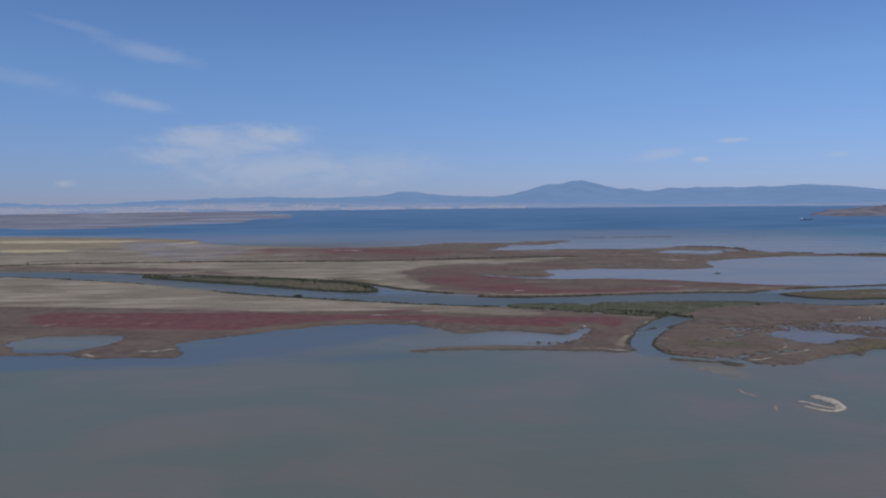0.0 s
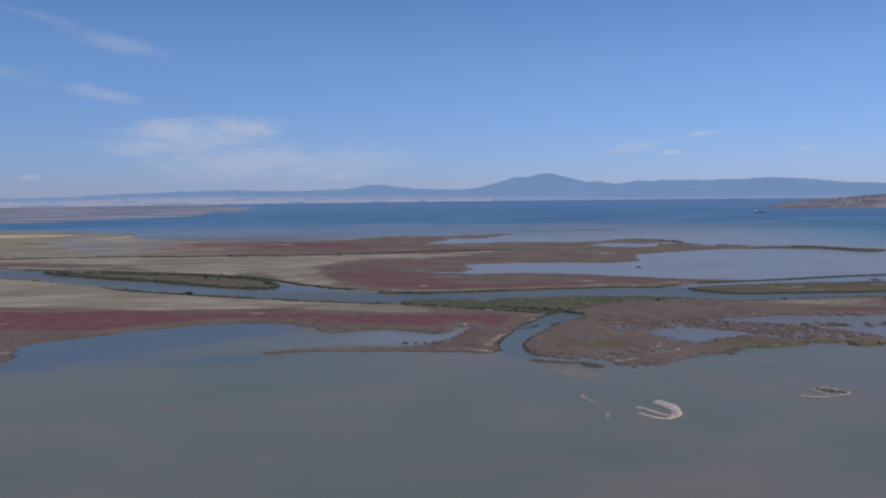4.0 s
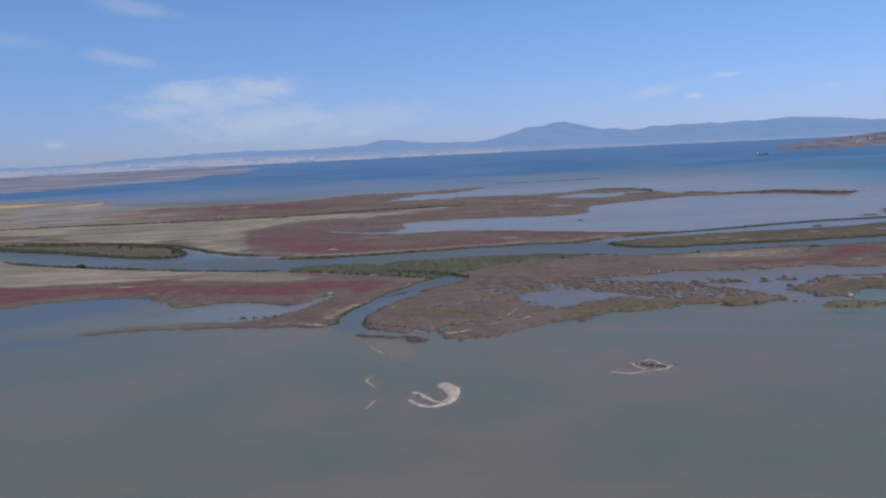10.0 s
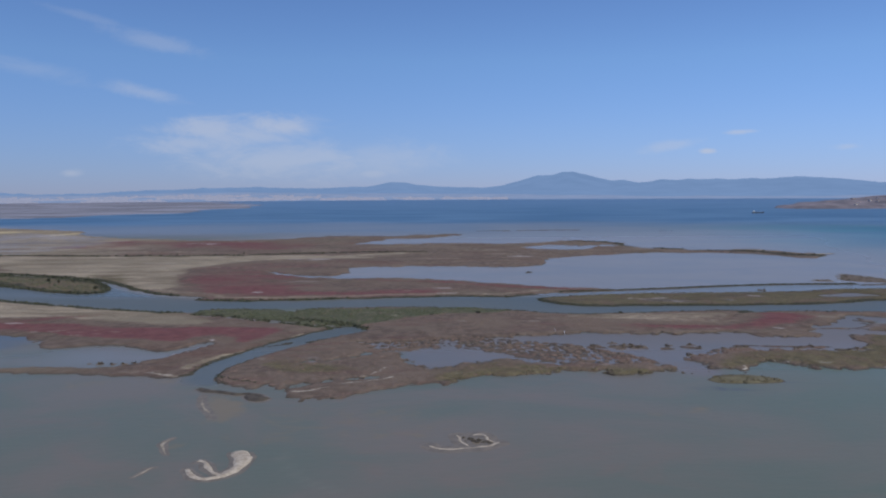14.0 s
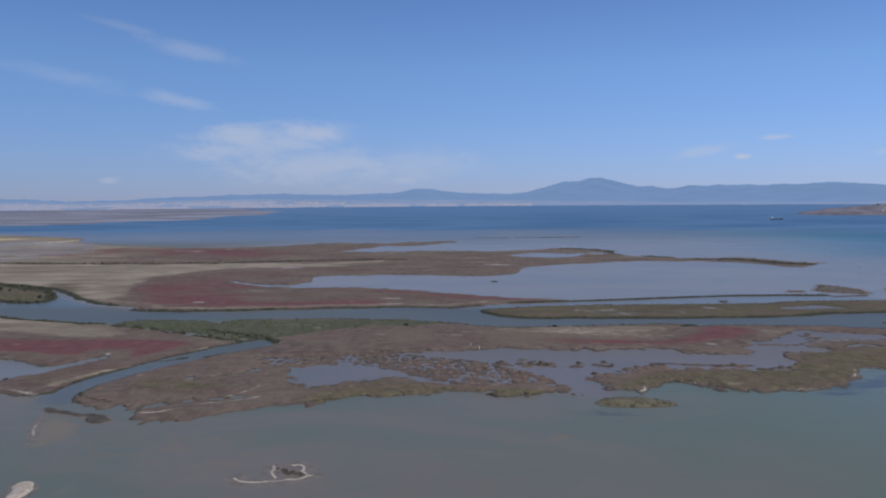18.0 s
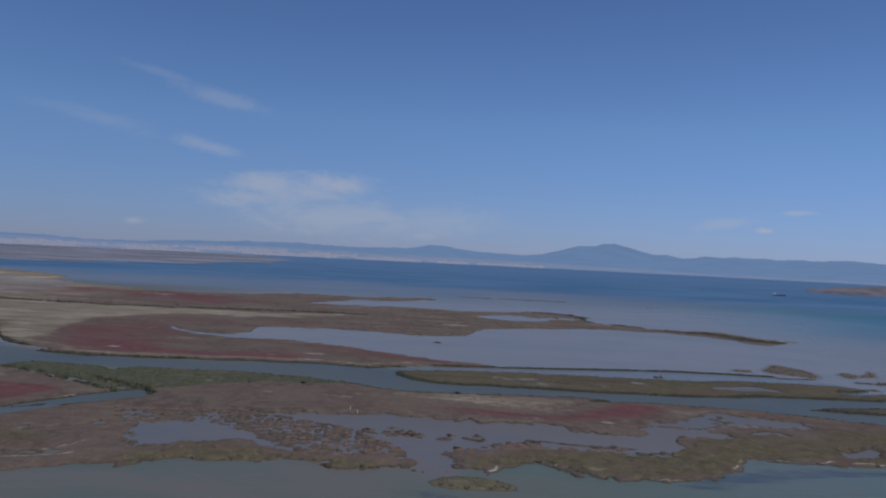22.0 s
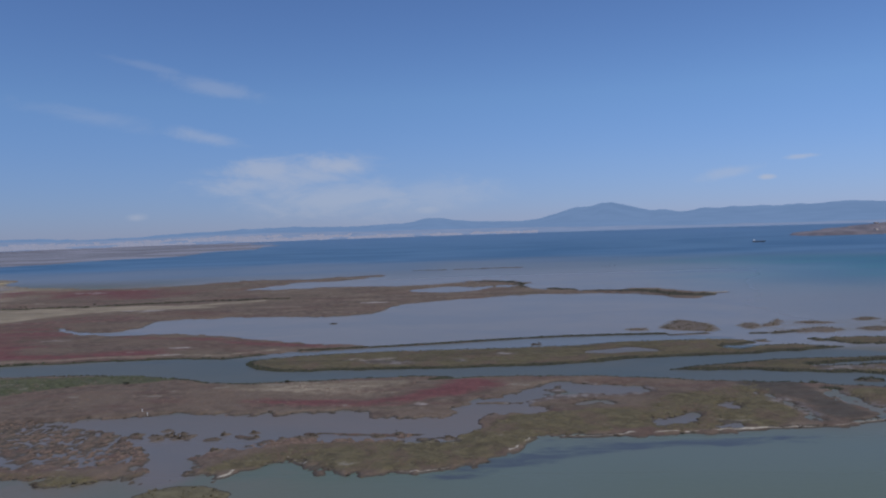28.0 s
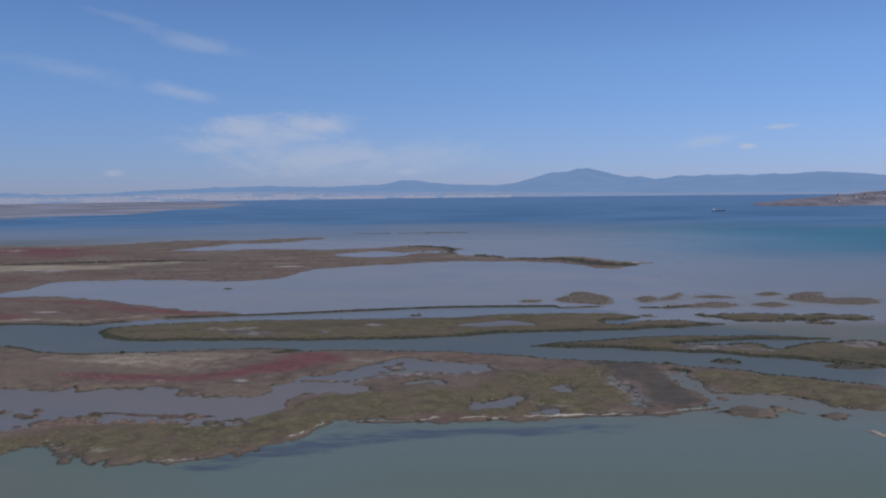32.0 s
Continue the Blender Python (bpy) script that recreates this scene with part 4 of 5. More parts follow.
ZONES = {
    # tan rises with distance northwards: haze lightening put into the colour
    "tan": (0.22 * np.clip((GY - 300) / 120, 0, 1) + 0.1 * np.clip((GY - 420) / 60, 0, 1)) + 0.55 * np.clip((-70 - GX) / 70, 0, 1) * np.clip((GY - 430) / 60, 0, 1) * np.clip(0.8 + 1.6 * fbm(GX, GY * 2, 50, 3, 98), 0, 1.3) + np.maximum(np.maximum(zone_of((Z_TAN_W, Z_TAN_N, Z_TAN_W2), 8), 0.55 * zone_of((Z_TAN_E,), 11)), np.maximum(np.maximum(0.8 * line_of((TRACK_B, TRACK_C), 5, 4), 1.1 * line_of((WRACK_I,), 0.9, 1.6)), 0.7 * HEM)),
    "red": np.maximum(np.maximum(0.6 * line_of((RED_HEM,), 4.5, 5), 0.62 * line_of((RED_FINGER,), 2.2, 4)), np.maximum(np.maximum(zone_of((Z_RED_W,), 6) * (1 - zone_of((Z_TAN_W2,), 8)) * np.clip((SHORE - 3) / 5, 0.15, 1), zone_of((Z_RED_E,), 7)), np.maximum(zone_of((Z_RED_N,), 16) * np.clip(0.12 + 1.0 * fbm(GX, GY * 1.6, 40, 3, 91) + 0.48 * np.clip((48 - GX + 0.1 * (GY - 320)) / 45, 0, 1) * np.clip((425 - GY) / 30, 0, 1) + 0.55 * np.clip((322 - GY) / 10, 0, 1), 0, 1), zone_of((Z_RED_FAR,), 22) * np.clip(0.55 + 1.3 * fbm(GX, GY * 1.6, 40, 3, 92), 0.1, 1)))),
    "olive": np.maximum.reduce([zone_of((Z_OLIVE_E, Z_OLIVE_E2, Z_OLIVE_E3, Z_OLIVE_M, Z_GREEN_M), 5), zone_of((ISLE_E, ISLE_3, ISLE_4), 2) * 0.95, zone_of((ISLE_W,), 2) * 0.9, 0.75 * zone_of((Z_OLIVE_N,), 14)]),
    "green": zone_of((Z_GREEN,), 4),
    "field": zone_of((Z_FIELD,), 20),
    "flat": zone_of((Z_FLAT, Z_FLAT_B, Z_FLAT_C, PAN_A, PAN_B, PAN_C, PAN_3, PAN_4, POND_5, MUDFLAT_E), 4),
    "salt": np.maximum(0.85 * line_of((WRACK_G, WRACK_Q), 0.3, 0.7) * (SHORE > -0.3), 0.75 * np.clip(PAN_SPOTS * 1.7 + 1.7 * fbm(GX, GY, 3.5 + 0.012 * np.clip(GY - 220, 0, 500), 3, 97), 0, 0.75) * (SHORE > 0.6)),
    "scrub": np.maximum(0.36 * zone_of((ISLE_E, ISLE_3, ISLE_4), 2), np.maximum(np.clip((1.9 + 0.4 * zone_of((ISLE_E, ISLE_3, ISLE_4), 2) + 1.6 * fbm(GX, GY, 5, 2, 99) + 4.5 * np.clip((20 - GX) / 80, 0, 1) * (0.6 + 2 * fbm(GX, GY, 25, 2, 93)) - SHORE) / 0.8, 0, 1) * BY_RIVER * ~BY_POND * (GY < 445), np.maximum(np.clip(DYKE + 0.5, 0, 1), np.maximum(np.clip((0.9 - SHORE) / 0.5, 0, 1) * (area_field(GX, GY, CREEK_AREA) > -2.5), np.maximum(0.8 * line_of((TRACK,), 2.6, 4) * (0.75 + fbm(GX, GY, 30, 2, 94)), 0.85 * line_of((HEDGE_SPIT,), 6, 7) * (0.8 + 1.5 * fbm(GX, GY, 16, 2, 96))))))) * (SHORE > -0.4),
    # haze tone in full on the far land, half on the pale north-west
    "pale_haze": np.maximum(np.where(GY > 950, 1.0, 0.0), 0.5 * zone_of((Z_PALE_NW,), 20)),
    "stubble": zone_of((Z_STUBBLE, Z_STUBBLE_B, Z_STUBBLE_C), 12),
    "sand": np.maximum(np.maximum(line_of((WRACK_A, WRACK_B, WRACK_C, WRACK_D, WRACK_K, WRACK_S, WRACK_T), 0.28, 0.5) * np.clip(0.25 + 1.2 * value_noise(GX, GY, 3.5, 33), 0, 1), line_of((WRACK_N,), 1.0, 1.5)), np.maximum(0.66 * line_of((WRACK_F, WRACK_J, WRACK_L, WRACK_M), 0.45, 0.9), 0.72 * line_of((WRACK_E,), 0.4, 0.6))),
    "mud": np.maximum(np.clip(1 - SHORE / 1.2, 0, 1) * 0.85, 0.8 * zone_of((Z_BROWN_MUD, MARSH_BITS, MARSH_BITS_B, MARSH_BITS_C), 3)),
}
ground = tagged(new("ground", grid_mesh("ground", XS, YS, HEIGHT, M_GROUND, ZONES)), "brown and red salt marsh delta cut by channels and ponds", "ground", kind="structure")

# ---- water ----
WXS = spaced((-6000, -1600, 6), (-1600, -300, 40), (-300, 0, 100), (0, 320, 220), (320, 420, 30), (420, 1400, 40), (1400, 6000, 6))
WYS = spaced((-6000, -200, 4), (-200, 100, 10), (100, 260, 140), (260, 500, 100), (500, 1100, 80), (1100, 2700, 40), (2700, 5200, 10))
VX, VY = np.meshgrid(WXS, WYS)


def smooth(a, b, v):
    t = np.clip((v - a) / (b - a), 0, 1)
    return t * t * (3 - 2 * t)


NORTH_ARM = [*LEVEE, (262, 322), (233, 317), (179, 309), (134, 302), (113, 304)]
wob = fbm(VX, VY, 120, 3, 31)
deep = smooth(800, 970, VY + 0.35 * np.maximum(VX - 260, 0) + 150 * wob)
sea_side = smooth(250, 420, VX - 0.25 * (VY - 300) + 80 * wob)
teal = smooth(-90, 110, VX - 335 + 110 * wob) * smooth(420, 580, VY)
lagoon = smooth(298, 312, VY) * (1 - smooth(800, 1100, VY)) * smooth(-120, 30, VX) * (1 - 0.8 * sea_side)
sound = np.maximum(1.0 * smooth(620, 760, VY + 60 * wob) * (1 - smooth(60, 230, VX + 60 * wob)), 0.6 * smooth(620, 820, VY + 90 * wob))
ponds = np.max([np.clip(area_field(VX, VY, p) / 3 + 0.8, 0, 1) for p in (LAGOON_2, POND_1, POND_2, POND_3, SPECKLE, SPECKLE_E, MARSH_POOL_E, MARSH_POOL_F)], axis=0)
lagoon = np.maximum(lagoon * (1 - sound), 0.42 * np.clip(area_field(VX, VY, INLET_W) / 14 + 0.6, 0, 1))
front = 1 - smooth(200, 235, VY)
ruffled = smooth(0.1, 1.0, area_field(VX, VY, RUFFLE, 60.0) / 34 + 0.55 + 1.3 * fbm(VX, VY * 2.0, 34, 3, 41))
river = smooth(-2, 2, np.maximum(np.minimum(np.maximum(area_field(VX, VY, RIVER_WATER), area_field(VX, VY, NORTH_ARM)), -2 - area_field(VX, VY, POND_3)), area_field(VX, VY, CREEK_AREA) + 1)) * (1 - 0.5 * smooth(-1, 3, area_field(VX, VY, NORTH_ARM)))
calm = np.clip(0.35 * front + 0.45 * lagoon + 0.2 * river + 0.2 * smooth(180, 215, VY) * (1 - smooth(255, 270, VY)) * (1 - river), 0, 1) * (1 - 0.8 * ruffled) * (1 - deep)
green = np.maximum(smooth(100, 220, VX + 30 * wob), 0.15 * (1 - smooth(-15, 55, VX + 40 * wob))) * front
soft_edge = lambda outlines, soft: np.max([np.clip(area_field(VX, VY, p) / soft + 0.5, 0, 1) for p in outlines], axis=0)
shoal = np.maximum(0.85 * soft_edge((SHOAL_A, SHOAL_R), 4.5), 0.72 * soft_edge((SHOAL_B, SHOAL_C, SHOAL_D, SHOAL_E, SHOAL_F, SHOAL_G, SHOAL_H, SHOAL_I, SANDBAR_B), 5.0))
shoal = np.maximum(shoal, 0.55 * np.clip(area_field(VX, VY, ISLET_SHOALS) / 14 + 0.4, 0, 1))
shoal = np.maximum(shoal, 0.4 * np.clip(1.25 - np.hypot((VX - 78) / 50, (VY - 158) / 27), 0, 1))
weed = 0.66 * np.clip(area_field(VX, VY, WEED_C) / 4 + 0.85, 0, 1)
weed = np.maximum(weed, smooth(-6, 0, area_field(VX, VY, SOUTH_E)) * (VY < 207 + 0.42 * (VX - 180)) * (1 - ponds) * smooth(174, 190, VX) * (1 - smooth(226, 232, VY)) * (0.35 + 1.2 * fbm(VX, VY * 2, 9, 2, 96)))
weed = np.maximum(weed, np.maximum(0.8 * np.clip(strip_field(VX, VY, WEED_TAIL, 0.6) / 1.2 + 0.5, 0, 1), 0.55 * np.clip(area_field(VX, VY, WEED_B) / 3 + 0.5, 0, 1)))
inshore = smooth(-48, -6, area_field(VX, VY, SOUTH_E, 60.0)) * smooth(160, 200, VX) * front
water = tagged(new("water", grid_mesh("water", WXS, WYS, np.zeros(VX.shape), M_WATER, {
    "deep": deep, "teal": teal * (1 - deep), "lagoon": lagoon, "sound": np.maximum(sound, 0.75 * sea_side * smooth(330, 420, VY)), "pond": ponds, "ruffled": ruffled, "channel": river, "calm": calm, "green": green, "shoal": shoal, "weed": weed, "inshore": inshore, "plume": np.clip(strip_field(VX, VY, PLUME, 0.4) / 0.9 + 0.5, 0, 1), "offing_haze": 0.75 * smooth(1250, 2300, VY + 200 * wob)})),
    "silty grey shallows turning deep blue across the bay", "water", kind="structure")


# ---- far shore, mountains, city ----
HUB = (110.0, 50.0)
# the skyline: azimuth in degrees and height in metres
SKYLINE = [(-50, 45), (-36, 48), (-29.7, 35), (-27.5, 25), (-25, 29), (-21.6, 42), (-18, 53), (-14.3, 61), (-12.4, 51), (-10.5, 50), (-6.6, 61), (-5.8, 73), (-5.1, 83), (-4.3, 82), (-3.1, 69), (-0.7, 52), (1.3, 51), (2.8, 60), (4, 88), (5.2, 119), (6.1, 119),
           (7.1, 134), (7.7, 137), (8.3, 123), (9, 110), (10.2, 84), (10.9, 87), (12.1, 73), (13.7, 88), (14.7, 84), (15.4, 93), (16.1, 86), (17, 91), (17.9, 84), (19.3, 92), (20, 86), (22, 99), (24.3, 85), (26.8, 65), (32, 50), (50, 30)]


def crest(az):
    """Height of the skyline over an azimuth."""
    a, h = np.array(SKYLINE, float).T
    wide = np.interp(az[..., None] + np.array([-0.14, -0.07, 0, 0.07, 0.14]), a, h).mean(-1)
    return wide + 13 * fbm(az * 10, az * 0, 6, 4, 55)


def arc_grid(name, az, radius, height, material):
    ga, gr = np.meshgrid(np.radians(az), radius)
    co = np.stack([HUB[0] + gr * np.sin(ga), HUB[1] + gr * np.cos(ga), height], -1).reshape(-1, 3)
    i = np.arange(ga.size).reshape(ga.shape)
    quads = np.stack([i[:-1, :-1], i[:-1, 1:], i[1:, 1:], i[1:, :-1]], -1).reshape(-1, 4)
    return array_mesh(name, co, quads, material)


def range_height(az, r, foot, top, scale, crest_fn, rough):
    t = np.clip((r - foot) / (top - foot), 0, 1)
    x, y = r * np.sin(np.radians(az)), r * np.cos(np.radians(az))
    folds = 1 - 2 * np.abs(fbm(x, y, scale, 4, 51))
    rise = t**1.25
    fall = np.clip((r - top) / 120, 0, 1)
    small = fbm(az * 100, r * 0 + 5, 90, 3, 57) * 2 * rough * 0.35
    return crest_fn(az) * (rise - rough * (1 - t**4) * rise * (1 - folds)) + small * rise - 90 * fall - 3 * (1 - np.clip(t * 30, 0, 1))


AZ = np.linspace(-50, 50, 700)
R1 = np.concatenate([np.linspace(3350, 4700, 60), [4760, 4830]])
ga, gr = np.meshgrid(AZ, R1)
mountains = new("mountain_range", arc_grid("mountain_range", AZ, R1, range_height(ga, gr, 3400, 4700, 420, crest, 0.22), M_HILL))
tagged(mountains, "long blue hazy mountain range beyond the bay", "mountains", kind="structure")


def foot_crest(az):
    return 20 + 9 * np.exp(-((az + 17) / 9) ** 2) + 10 * np.exp(-((az + 34) / 6) ** 2) - 12 * np.clip((az - 1) / 10, 0, 1) + 10 * fbm(az * 10, az * 0, 35, 3, 61)


R2 = np.concatenate([np.linspace(3000, 3600, 40), [3640, 3700]])
ga, gr = np.meshgrid(AZ, R2)
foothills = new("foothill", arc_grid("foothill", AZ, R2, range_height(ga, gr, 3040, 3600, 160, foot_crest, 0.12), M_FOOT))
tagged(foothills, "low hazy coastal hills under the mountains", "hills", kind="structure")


def boxes_mesh(name, centres, sizes, turns, material):
    """Many small blocks in one mesh."""
    base = np.array([(x, y, z) for z in (0, 1) for y in (-0.5, 0.5) for x in (-0.5, 0.5)], float)
    quad = np.array([(0, 1, 3, 2), (4, 6, 7, 5), (0, 4, 5, 1), (1, 5, 7, 3), (3, 7, 6, 2), (2, 6, 4, 0)])
    p = base[None] * sizes[:, None, :]
    c, s = np.cos(turns)[:, None], np.sin(turns)[:, None]
    p = np.stack([p[..., 0] * c - p[..., 1] * s, p[..., 0] * s + p[..., 1] * c, p[..., 2]], -1) + centres[:, None, :]
    faces = (quad[None] + 8 * np.arange(len(centres))[:, None, None]).reshape(-1, 4)
    return array_mesh(name, p.reshape(-1, 3), faces, material, smooth=False)


def build_city():
    rng = np.random.RandomState(3)
    n = 8500
    az = np.where(rng.rand(n) < 0.75, rng.uniform(-36, -4, n), -8 + 11 * rng.rand(n) ** 1.9)
    t = np.clip(rng.rand(n) ** 1.9, 0.0, 1) * np.where(az < -10, 0.72, 0.34)
    keep = fbm(az * 40, t * 260, 60, 3, 71) > -0.06
    az, t = az[keep], t[keep]
    r = 3050 + 540 * t
    z = range_height(az, r, 3040, 3600, 160, foot_crest, 0.12)
    n = len(az)
    size = np.stack([rng.uniform(7, 17, n), rng.uniform(7, 12, n), rng.uniform(2.5, 6.0, n) * np.where(rng.rand(n) < 0.06, 1.8, 1)], -1)
    a = np.radians(az)
    co = np.stack([HUB[0] + r * np.sin(a), HUB[1] + r * np.cos(a), z - 2.0], -1)
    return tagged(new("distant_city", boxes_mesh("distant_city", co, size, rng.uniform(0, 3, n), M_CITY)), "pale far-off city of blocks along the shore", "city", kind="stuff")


build_city()


def build_headland():
    xs, ys = np.linspace(560, 1500, 190), np.linspace(1250, 2150, 120)
    x, y = np.meshgrid(xs, ys)
    f = area_field(x + 30 * fbm(x, y, 70, 3, 81), y + 60 * fbm(x, y, 70, 3, 83), HEADLAND_OUT, 200.0)
    h = np.where(f > 0, 5 * (1 - np.exp(-f / 4)) + 12 * smooth(10, 170, f) * (1 + 0.9 * fbm(x, y, 150, 3, 85)) + 1.2 * fbm(x, y, 20, 2, 87), -1.5)
    return tagged(new("headland", grid_mesh("headland", xs, ys, h, M_HEAD)), "hazy brown scrubby headland with low pale cliffs", "headland", kind="structure")


HEADLAND_OUT = [(640, 1480), (700, 1420), (800, 1440), (950, 1400), (1400, 1380), (1500, 2100), (1100, 2080), (860, 1900), (740, 1650)]
build_headland()


def build_houses():
    """Small pale houses on the headland."""
    rng = np.random.RandomState(12)
    bm = bmesh.new()
    bmesh.ops.create_cube(bm, size=1, matrix=Matrix.Translation((0, 0, 0.5)))
    wall = bpy.data.meshes.new("wall")
    bm.to_mesh(wall)
    bm.free()
    wall.materials.append(M_HOUSE)
    roof = bpy.data.meshes.new("roof")
    v = [(-0.58, -0.6, 0.98), (0.58, -0.6, 0.98), (0.58, 0.6, 0.98), (-0.58, 0.6, 0.98), (-0.58, 0, 1.4), (0.58, 0, 1.4)]
    roof.from_pydata(v, [], [(0, 1, 5, 4), (2, 3, 4, 5), (0, 4, 3), (1, 2, 5), (3, 2, 1, 0)])
    roof.materials.append(M_ROOF)
    me = bpy.data.objects["headland"].data
    pts = np.empty(len(me.vertices) * 3, np.float32)
    me.vertices.foreach_get("co", pts)
    pts = pts.reshape(-1, 3)
    for k in range(60):
        x, y = rng.uniform(760, 1150), rng.uniform(1430, 1620)
        z = float(pts[np.argmin((pts[:, 0] - x) ** 2 + (pts[:, 1] - y) ** 2)][2])
        if z < 4:
            continue
        house = tagged(new("house"), "small pale house on the far headland", "house", "houses on the headland")
        house.location, house.rotation_euler = (x, y, z - 0.6), (0, 0, rng.uniform(0, 3))
        house.scale = (rng.uniform(4, 5.5), rng.uniform(3.5, 4.5), rng.uniform(1.8, 2.5))
        for name, data in (("wall", wall), ("roof", roof)):
            new(name, data).parent = house


build_houses()


# ---- helpers for things ----
def part(name, mesh, parent, label=""):
    ob = new(name, mesh)
    ob.parent = parent
    if label:
        tagged(ob, label)
    return ob


def bm_mesh(name, bm, material, smooth_faces=False):
    me = bpy.data.meshes.new(name)
    for f in bm.faces:
        f.smooth = smooth_faces
    bm.to_mesh(me)
    bm.free()
    me.materials.append(material)
    return me


def thing(name, x, y, z, label, category, group="", kind=""):
    ob = new(name)
    ob.location = (x, y, z)
    return tagged(ob, label, category, group, kind)


def ground_z(x, y):
    x, y = np.atleast_1d(np.asarray(x, float)), np.atleast_1d(np.asarray(y, float))
    i = np.clip(np.searchsorted(YS, y) - 1, 0, len(YS) - 2)
    j = np.clip(np.searchsorted(XS, x) - 1, 0, len(XS) - 2)
    b, a = (y - YS[i]) / (YS[i + 1] - YS[i]), (x - XS[j]) / (XS[j + 1] - XS[j])
    h = HEIGHT
    return (h[i, j] * (1 - a) + h[i, j + 1] * a) * (1 - b) + (h[i + 1, j] * (1 - a) + h[i + 1, j + 1] * a) * b


# ---- leafy growth, many pieces in one mesh ----
def growth(name, px, py, pz, wide, tall, leaves, material, seed, core=True):
    """Rounded clumps: a lumpy body and loose sprays of leaves round it."""
    rng = np.random.RandomState(seed)
    n = len(px)
    co, tris = [], []
    base = 0
    if core:
        rings = [(0.0, 0.85), (0.45, 1.0), (0.8, 0.62), (1.0, 0.12)]
        k = 6
        ang = np.arange(k) * 2 * np.pi / k
        v = np.array([(r * np.cos(a), r * np.sin(a), h) for h, r in rings for a in ang])
        faces = []
        for q in range(len(rings) - 1):
            for s in range(k):
                a, b = q * k + s, q * k + (s + 1) % k
                faces += [(a, b, b + k), (a, b + k, a + k)]
        faces += [(18, 19, 20), (18, 20, 21), (18, 21, 22), (18, 22, 23)]
        jit = rng.uniform(0.68, 1.18, (n, len(v), 1))
        p = v[None] * jit * np.stack([wide * 0.5, wide * 0.5 * rng.uniform(0.8, 1.2, n), tall * 0.86], -1)[:, None, :]
        p += np.stack([px, py, pz], -1)[:, None, :]
        co.append(p.reshape(-1, 3))
        tris.append((np.array(faces)[None] + len(v) * np.arange(n)[:, None, None]).reshape(-1, 3))
        base = n * len(v)
    if leaves:
        d = rng.normal(size=(n, leaves, 3))
        d /= np.linalg.norm(d, axis=-1, keepdims=True)
        d[..., 2] = np.abs(d[..., 2])
        c = d * rng.uniform(0.75, 1.12, (n, leaves, 1)) * np.stack([wide * 0.5, wide * 0.5, tall * 0.92], -1)[:, None, :]
        c += np.stack([px, py, pz], -1)[:, None, :]
        size = (wide * 0.26)[:, None, None, None]
        tri = c[:, :, None, :] + rng.normal(size=(n, leaves, 3, 3)) * size * 0.6
        co.append(tri.reshape(-1, 3))
        tris.append(base + np.arange(n * leaves * 3).reshape(-1, 3))
    return array_mesh(name, np.concatenate(co), np.concatenate(tris), material, smooth=False)


def along(pts, step, spread, seed):
    """Uneven places along a line."""
    rng = np.random.RandomState(seed)
    p = np.array(rounded(pts, 2, False), float)
    seg = np.hypot(*np.diff(p, axis=0).T)
    s = np.concatenate([[0], np.cumsum(seg)])
    t = np.arange(0, s[-1], step)
    t = t + rng.uniform(-step, step, len(t)) * 0.6
    keep = value_noise(t, t * 0, 14.0, seed) + rng.rand(len(t)) * 0.5 > 0.32
    t = np.clip(t[keep], 0, s[-1])
    return np.interp(t, s, p[:, 0]) + rng.normal(size=len(t)) * spread, np.interp(t, s, p[:, 1]) + rng.normal(size=len(t)) * spread


def hedge(pts, step, spread, wide, tall, label, seed, thin=0.0):
    x, y = along(pts, step, spread, seed)
    rng = np.random.RandomState(seed + 100)
    z = ground_z(x, y)
    k = (z > -0.12) & (rng.rand(len(x)) > thin)
    x, y, z = x[k], y[k], z[k]
    n = len(x)
    w, h = wide * rng.uniform(0.55, 1.4, n), tall * rng.uniform(0.45, 1.25, n)
    ob = new("hedge", growth("hedge", x, y, z - 0.1, w, h, 14, M_BUSH, seed))
    return tagged(ob, label, "hedge", "shrub belts along the channels", "stuff")


BANK = "dark green salt shrubs in a belt along the channel bank"
RIVERSIDE = (SHORE > 0.02) & (SHORE < 1.5) & BY_RIVER & ~BY_POND & (GY < 445)
CELL = np.gradient(YS)[:, None] * np.gradient(XS)[None, :]


def bank_belt(inside, density, wide, tall, label, seed):
    """Shrubs on the outermost metre of the banks inside a stretch of the plan."""
    rng = np.random.RandomState(seed)
    belt = density * CELL * (0.35 + 1.3 * value_noise(GX, GY, 9.0, seed)) * (0.5 + value_noise(GX, GY, 2.5, seed + 2))
    j, i = np.nonzero(RIVERSIDE & inside & (rng.rand(*GX.shape) < belt))
    n = len(j)
    x, y = XS[i] + rng.uniform(-0.4, 0.4, n), YS[j] + rng.uniform(-0.4, 0.4, n)
    ob = new("hedge", growth("hedge", x, y, ground_z(x, y) - 0.12, wide * rng.uniform(0.5, 1.35, n), tall * rng.uniform(0.4, 1.3, n), 5, M_BUSH, seed))
    return tagged(ob, label, "hedge", "shrub belts along the channels", "stuff")


def within(*outlines):
    return np.max([area_field(GX, GY, p) for p in outlines], axis=0) > -3.0


